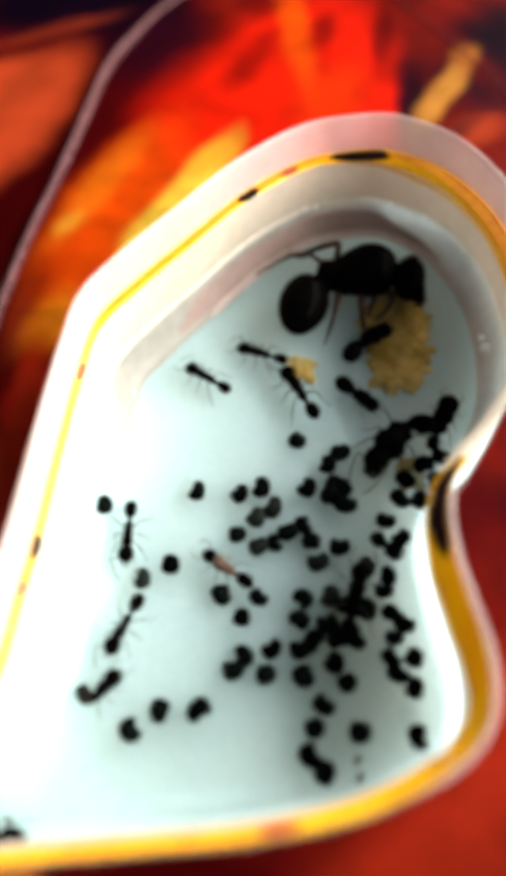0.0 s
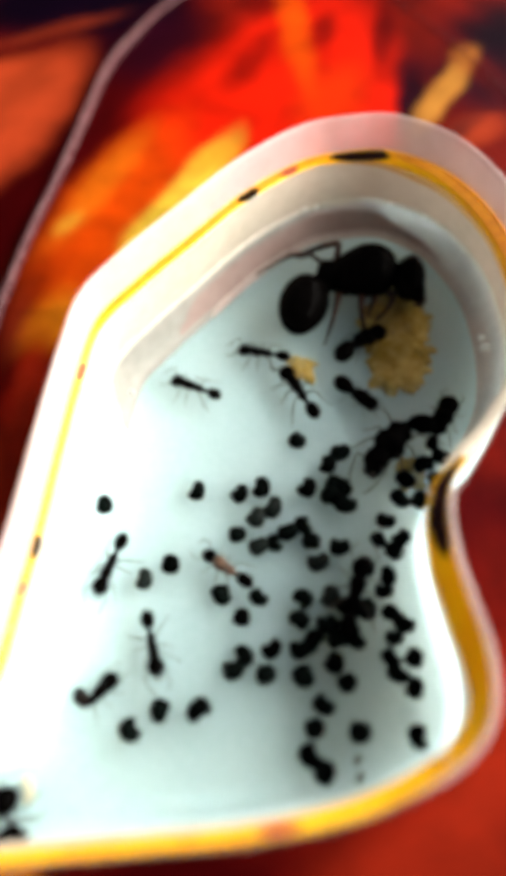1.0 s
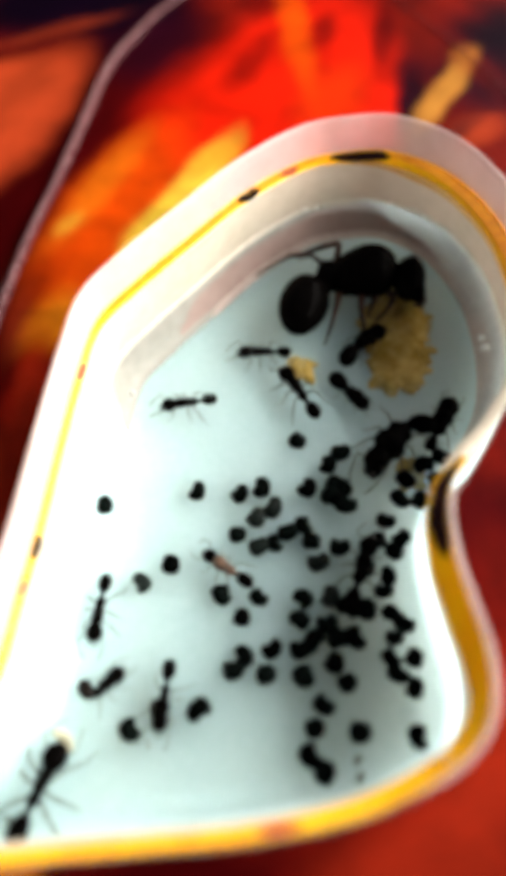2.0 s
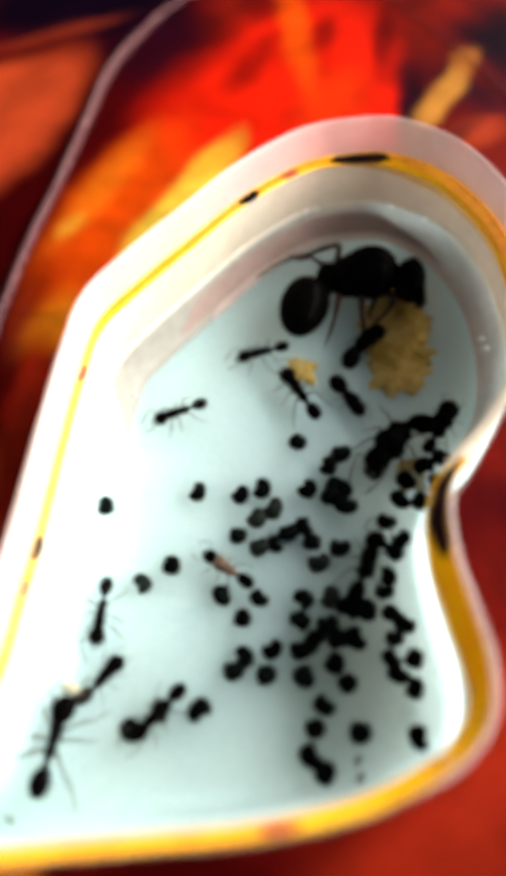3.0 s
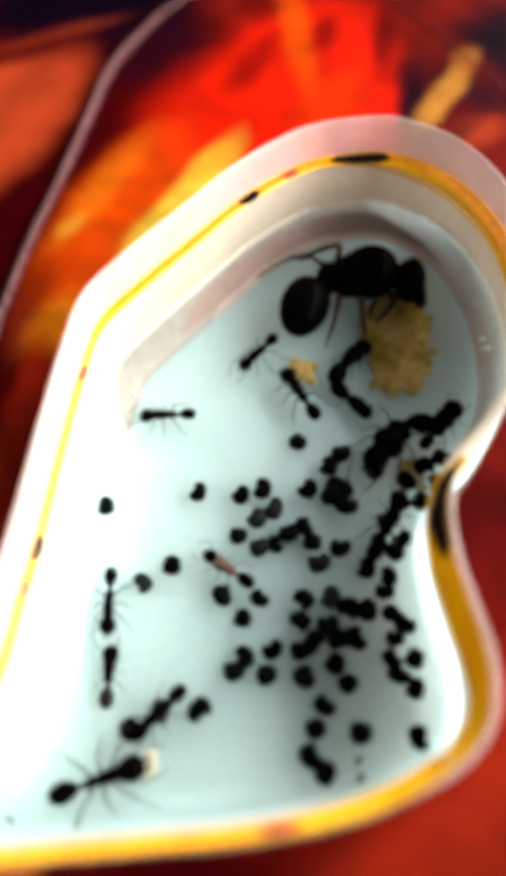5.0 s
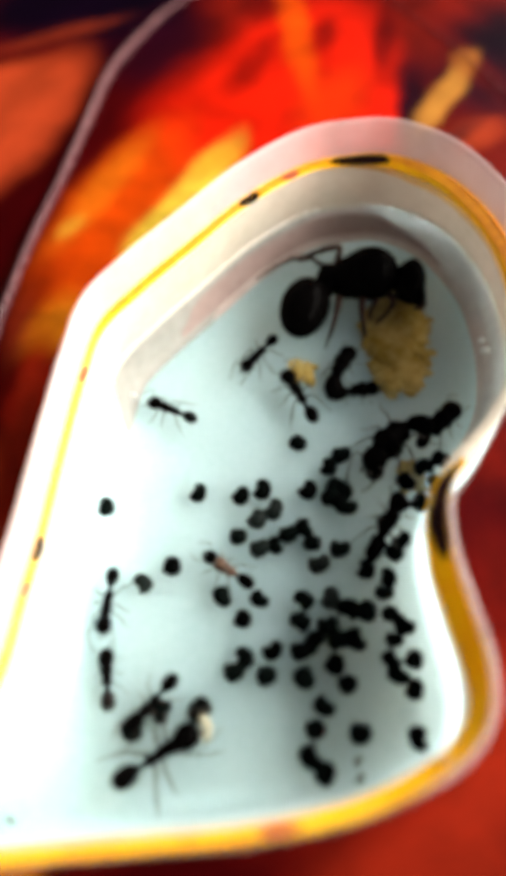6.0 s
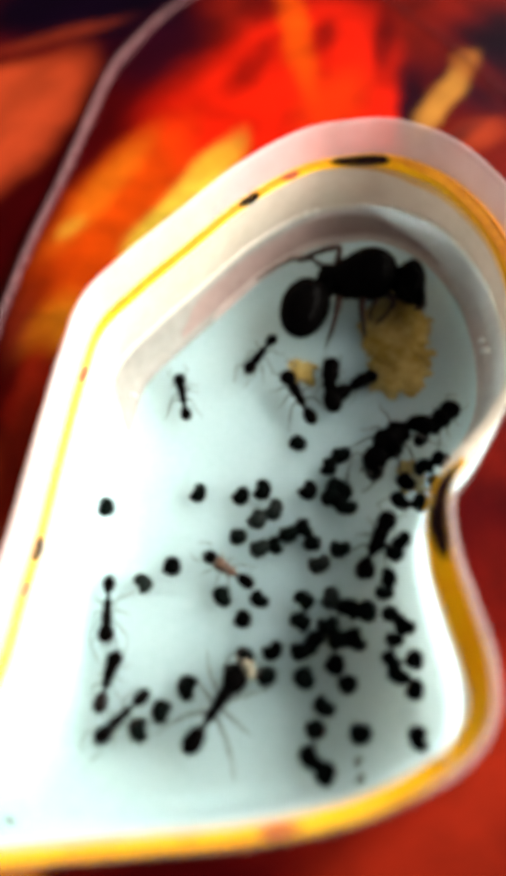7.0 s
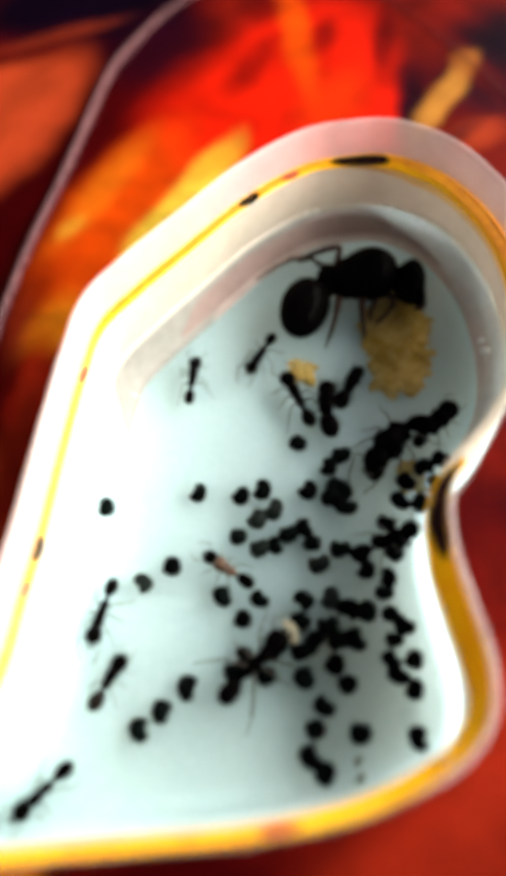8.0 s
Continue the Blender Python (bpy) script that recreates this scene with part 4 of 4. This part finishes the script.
MOVERS.append((nurse, legs, [
    (0.0, 1.29, 8.76, 158.6), (1.0, 1.47, 8.86, 166.9), (1.5, 1.54, 8.92, 171.8),
    (3.0, 1.32, 9.42, 195.7), (3.5, 1.19, 9.43, 207.2), (4.0, 1.01, 9.51, 215.2),
    (4.5, 0.74, 9.58, 223.3), (6.0, 0.82, 9.56, 230.3), (6.5, 0.87, 9.50, 233.3),
    (8.0, 0.94, 9.59, 240.1),
], 0.8))
tender, legs = build_ant("small black worker ant standing at the brood", 1.57)
MOVERS.append((tender, legs, [
    (0.0, 4.76, 3.70, 117.6), (4.0, 4.76, 3.74, 120.2), (6.5, 4.60, 3.55, 114.9),
    (8.0, 4.45, 3.31, 113.0),
], 0.0))
helper, legs = build_ant("black worker ant tending the queen's brood", 1.2, curl=22, fat=1.55, big=1.65, thick=2.5)
MOVERS.append((helper, legs, [
    (0.0, 11.25, 9.94, 30.3), (0.5, 11.10, 9.98, 31.1), (1.0, 10.59, 9.92, 25.7),
    (1.5, 10.66, 9.74, 29.7), (3.0, 10.77, 9.68, 41.0), (3.5, 10.56, 9.59, 40.1),
    (4.0, 10.10, 9.19, 35.1), (4.5, 9.68, 8.54, 38.4), (6.0, 8.30, 6.88, 60.2),
    (6.5, 7.77, 6.54, 77.6), (7.0, 7.39, 5.34, 82.3), (7.5, 7.08, 3.67, 84.4),
    (8.0, 6.92, 2.61, 84.7),
], 1.0))
carer, legs = build_ant("black worker ant with brown joints beside the brood", 0.98, fat=1.65, big=1.65, thick=2.6)
MOVERS.append((carer, legs, [
    (0.0, 10.03, 3.87, -45.0), (0.5, 10.40, 3.33, -53.4), (1.0, 9.94, 3.96, -44.0),
    (1.5, 9.55, 4.39, -46.1), (3.0, 9.09, 3.92, -58.6), (3.5, 9.15, 4.08, -43.8),
    (4.0, 9.16, 4.18, -35.6), (4.5, 9.24, 3.30, -57.0), (6.0, 9.66, 4.59, 5.7),
    (6.5, 9.74, 5.39, 30.3), (7.0, 9.86, 5.26, 29.9), (7.5, 9.79, 5.22, 41.7),
    (8.0, 9.29, 5.10, 61.2),
], 0.9))
guard, legs = build_ant("big black major ant crouching over the seeds by the rim", 2.0, major=True, curl=-60, fat=0.95, big=1.3, thick=2.7, spread=0.9, middle=CHITIN)
MOVERS.append((guard, legs, [
    (0.0, 13.5, -0.9, 230), (1.5, 13.5, -0.9, 230), (3.5, 13.45, -0.7, 231), (4.5, 13.4, -0.65, 230),
    (6.5, 13.35, -0.6, 229), (8.0, 13.4, -0.65, 230),
], 0.5))
scout, legs = build_ant("round-headed black worker ant climbing at the rim", 1.38, big=1.6, thick=2.4)
MOVERS.append((scout, legs, [
    (0.0, 17.18, -0.21, 64), (1.5, 17.1, -0.3, 62), (3.0, 16.95, -0.5, 59), (4.0, 16.85, -0.6, 56), (4.6, 16.95, -0.4, 52),
    (6.0, 16.76, -0.1, 46), (7.5, 16.54, 0.09, 44.5), (8.0, 16.5, 0.02, 46),
], 0.7))
climber, legs = build_ant("black worker ant climbing over the seeds", 1.55, big=1.2, thick=1.7, fat=0.95)
MOVERS.append((climber, legs, [
    (0.0, 8.24, -16.45, 74), (1.1, 8.37, -15.89, 73), (1.6, 8.73, -14.73, 71), (3.0, 9.31, -13.52, 67), (4.0, 10.91, -11.42, 61),
    (4.6, 11.37, -10.05, 61), (6.0, 11.29, -9.98, 60), (7.0, 10.29, -11.46, 62), (7.5, 10.30, -11.38, 56), (8.0, 10.98, -11.09, 24),
], 1.0))
porter, legs = build_ant("small black worker ant walking down the white floor", 1.38)
MOVERS.append((porter, legs, [
    (0.0, -10.92, -9.17, -91.1), (0.5, -11.52, -11.00, -108.8), (1.0, -12.05, -12.11, -109.7),
    (1.5, -12.61, -14.40, -98.5), (1.7, -12.72, -15.14, -96.3), (2.8, -12.74, -16.42, -96.2),
    (3.0, -12.66, -16.08, -94.4), (3.5, -12.04, -15.62, -79.5), (4.0, -11.66, -15.56, -66.7),
    (4.5, -11.79, -15.49, -72.8), (4.7, -12.12, -15.34, -83.5), (5.8, -12.22, -15.12, -91.9),
    (6.0, -12.26, -15.15, -94.4), (6.5, -12.32, -15.54, -89.8), (7.0, -12.27, -15.82, -87.5),
    (7.5, -12.36, -15.96, -94.0), (8.0, -12.57, -16.01, -105.1),
], 1.3))
hauler, legs = build_ant("black worker ant gripping a seed", 1.28, big=1.25, thick=1.35, fat=0.95)
MOVERS.append((hauler, legs, [
    (0.0, -10.42, -17.31, -116.6), (0.5, -9.20, -17.64, -89.1), (1.0, -8.26, -18.87, -75.2),
    (1.5, -6.94, -20.82, -69.5), (1.7, -6.82, -21.77, -78.6), (2.8, -7.16, -24.16, -130.2),
    (3.2, -7.10, -24.18, -136.6), (4.0, -7.12, -24.19, -137.6), (4.7, -7.17, -24.25, -136.1),
    (5.8, -7.24, -23.84, -139.0), (6.0, -7.74, -23.44, -130.5), (6.2, -8.13, -23.29, -118.0),
    (6.3, -8.35, -23.17, -112.6), (6.5, -8.59, -23.07, -106.7), (6.8, -9.40, -23.48, -120.0),
    (7.0, -10.01, -24.40, -135.6), (7.2, -11.37, -24.98, -145.8), (7.4, -12.24, -26.13, -149.8),
    (7.6, -13.36, -27.45, -151.1), (7.8, -14.66, -28.78, -143.9), (8.0, -15.59, -29.62, -136.0),
], 1.6))
sitter, legs = build_ant("small black worker ant with a brownish gaster", 1.05, fat=1.2, big=1.5, thick=1.8, rear=BROWN)
MOVERS.append((sitter, legs, [
    (0.0, -12.45, -23.21, 47.4), (1.0, -12.65, -23.44, 48.0), (1.7, -12.35, -23.08, 46.2),
    (2.8, -12.30, -22.41, 37.7), (3.0, -12.40, -22.12, 49.0), (3.2, -12.34, -21.68, 62.7),
    (3.5, -11.95, -21.77, 78.5), (4.0, -11.01, -21.36, 88.5), (4.5, -11.55, -21.81, 89.4),
    (4.7, -11.65, -21.80, 89.6), (5.8, -11.73, -21.85, 95.9), (6.0, -11.79, -21.97, 98.2),
    (6.5, -12.04, -22.28, 96.8), (6.8, -11.96, -22.09, 85.1), (7.0, -11.79, -22.11, 76.6),
    (7.4, -11.73, -22.14, 62.0), (8.0, -11.82, -22.16, 60.9),
], 1.0))
SITTER_SIZE = 1.05
dead, legs = build_ant("dead worker ant with a pale brown thorax among the seeds", 1.21, middle=PALE, fat=1.0, thick=1.9)
MOVERS.append((dead, legs, [
    (0.0, -1.93, -13.19, 143.7), (8.0, -1.96, -13.10, 145.0),
], 0.0))
visitor, legs = build_ant("black worker ant turning away at the edge of the floor", 1.35, big=1.6)
MOVERS.append((visitor, legs, [
    (0.0, -19.35, -34.06, 22.8), (0.6, -19.52, -33.70, 23.2), (1.0, -19.35, -33.66, 15.7),
    (1.4, -21.06, -33.78, 10.7), (2.8, -25.34, -33.18, 7.2), (8.0, -25.53, -33.20, 8.6),
], 1.2))
major, legs = build_ant("big-headed black major ant carrying a pale larva", 1.73, major=True, fat=0.95, big=1.28, thick=1.15, spread=0.95, stout=1.7, stride_out=1.5)
MOVERS.append((major, legs, [
    (0.0, -24.88, -32.64, 9.5), (0.8, -22.32, -32.67, 25.1), (1.0, -20.68, -32.29, 34.1),
    (1.2, -19.89, -31.95, 38.4), (1.5, -18.71, -31.11, 54.1), (1.7, -17.39, -30.98, 59.6),
    (2.8, -15.30, -27.58, 79.0), (3.2, -15.53, -27.01, 76.3), (3.5, -15.40, -27.17, 76.9),
    (4.0, -15.07, -29.43, 26.0), (4.5, -14.94, -29.51, 15.4), (4.7, -13.78, -29.50, 14.7),
    (5.8, -8.88, -28.30, 32.4), (6.0, -7.61, -27.76, 31.4), (6.2, -6.03, -26.47, 36.3),
    (6.5, -4.39, -25.49, 56.6), (6.8, -3.46, -24.83, 56.2), (7.0, -3.16, -24.60, 54.6),
    (7.2, -2.66, -23.72, 56.7), (7.4, -1.85, -23.07, 58.9), (7.6, -1.40, -22.67, 59.2),
    (7.8, -0.18, -21.09, 44.2), (8.0, -0.19, -21.38, 45.2),
], 1.8))
LARVA_THING = build_larva()
LARVA_ROWS = [
    (0.0, -20.45, -31.89, 0.25, 79.5), (0.8, -18.24, -30.76, 0.25, 95.1), (1.0, -16.96, -29.77, 0.25, 104.1),
    (1.2, -16.37, -29.16, 0.25, 108.4), (1.5, -16.07, -27.47, 0.25, 124.1), (1.7, -15.11, -27.10, 0.25, 129.6),
    (2.8, -14.45, -23.17, 0.25, 149.0), (3.2, -14.46, -22.64, 0.25, 146.3), (3.5, -14.38, -22.79, 0.25, 146.9),
    (4.0, -11.03, -27.46, 0.25, 96.0), (4.5, -10.60, -28.31, 0.25, 85.4), (4.7, -9.43, -28.35, 0.25, 84.7),
    (5.8, -5.09, -25.90, 0.25, 102.4), (6.0, -3.77, -25.42, 0.25, 101.4), (6.2, -2.40, -23.81, 0.25, 106.3),
    (6.5, -1.91, -21.73, 0.25, 126.6), (6.8, -0.95, -21.09, 0.25, 126.2), (7.0, -0.56, -20.94, 0.25, 124.6),
    (7.2, -0.19, -19.96, 0.25, 126.7), (7.4, 0.47, -19.22, 0.25, 128.9), (7.6, 0.90, -18.80, 0.25, 129.2),
    (7.8, 3.04, -17.96, 0.25, 114.2), (8.0, 2.98, -18.19, 0.25, 115.2),
]
SEED_ROWS = {
    ("scattered", 3): [(0.0, -9.46, -25.70, -54), (5.8, -9.54, -25.64, -54), (6.5, -9.11, -25.55, -74), (6.8, -8.92, -25.63, -79), (8.0, -8.89, -25.63, -79)],
    ("scattered", 5): [(0.0, -4.26, -24.33, -142), (5.9, -4.31, -24.25, -142), (6.3, -4.52, -23.62, -122), (6.6, -5.09, -22.77, -102), (7.0, -5.27, -22.55, -97), (8.0, -5.28, -22.56, -97)],
    ("grey", 0): [(0.0, -9.56, -13.53, 84), (1.0, -9.41, -13.58, 84), (1.4, -9.63, -13.92, 124), (8.0, -9.64, -13.80, 129)],
}


def stride(legs, rows, rate):
    """Steps for the six legs, larger where the ant covers more ground."""
    for leg, root, phase, q in legs:
        keys = []
        for k in range(0, 81):
            t = k / 10
            speed = 0.0
            for (t0, x0, y0, a0), (t1, x1, y1, a1) in zip(rows, rows[1:]):
                if t0 <= t <= t1:
                    speed = (math.hypot(x1 - x0, y1 - y0) + abs(a1 - a0) * 0.02) / (t1 - t0)
            swing = min(16.0, 2.0 + 7.0 * speed) * math.sin(2 * math.pi * rate * t + math.pi * phase)
            lift = 0.5 * min(16.0, 7.0 * speed) * max(0.0, math.cos(2 * math.pi * rate * t + math.pi * phase))
            keys.append((t, at(*root) @ pose(0, 0, 0, q * lift, 0, q * swing)))
        walk(leg, keys)


def motions():
    for ant, legs, rows, rate in MOVERS:
        walk(ant, [(t, at(x, y, lift(x, y), 0, 0, a)) for t, x, y, a in rows])
        if rate:
            stride(legs, rows, rate)
    gaster = next(c for c in sitter.children if c.name.startswith("gaster"))
    joint = (-0.62 * SITTER_SIZE, 0, 0.95 * SITTER_SIZE)
    walk(gaster, [(t, at(*joint) @ pose(0, 0, 0, 0, 0, a) @ at(*joint).inverted())
                  for t, a in ((0, -100), (1.7, -98), (2.8, -40), (3.2, 0), (8, 0))])
    walk(LARVA_THING, [(t, at(x, y, z + lift(x, y), 0, 0, a)) for t, x, y, z, a in LARVA_ROWS])
    for key, rows in SEED_ROWS.items():
        walk(SEEDS[key], [(t, at(x, y, lift(x, y), 0, 0, a)) for t, x, y, a in rows])


motions()
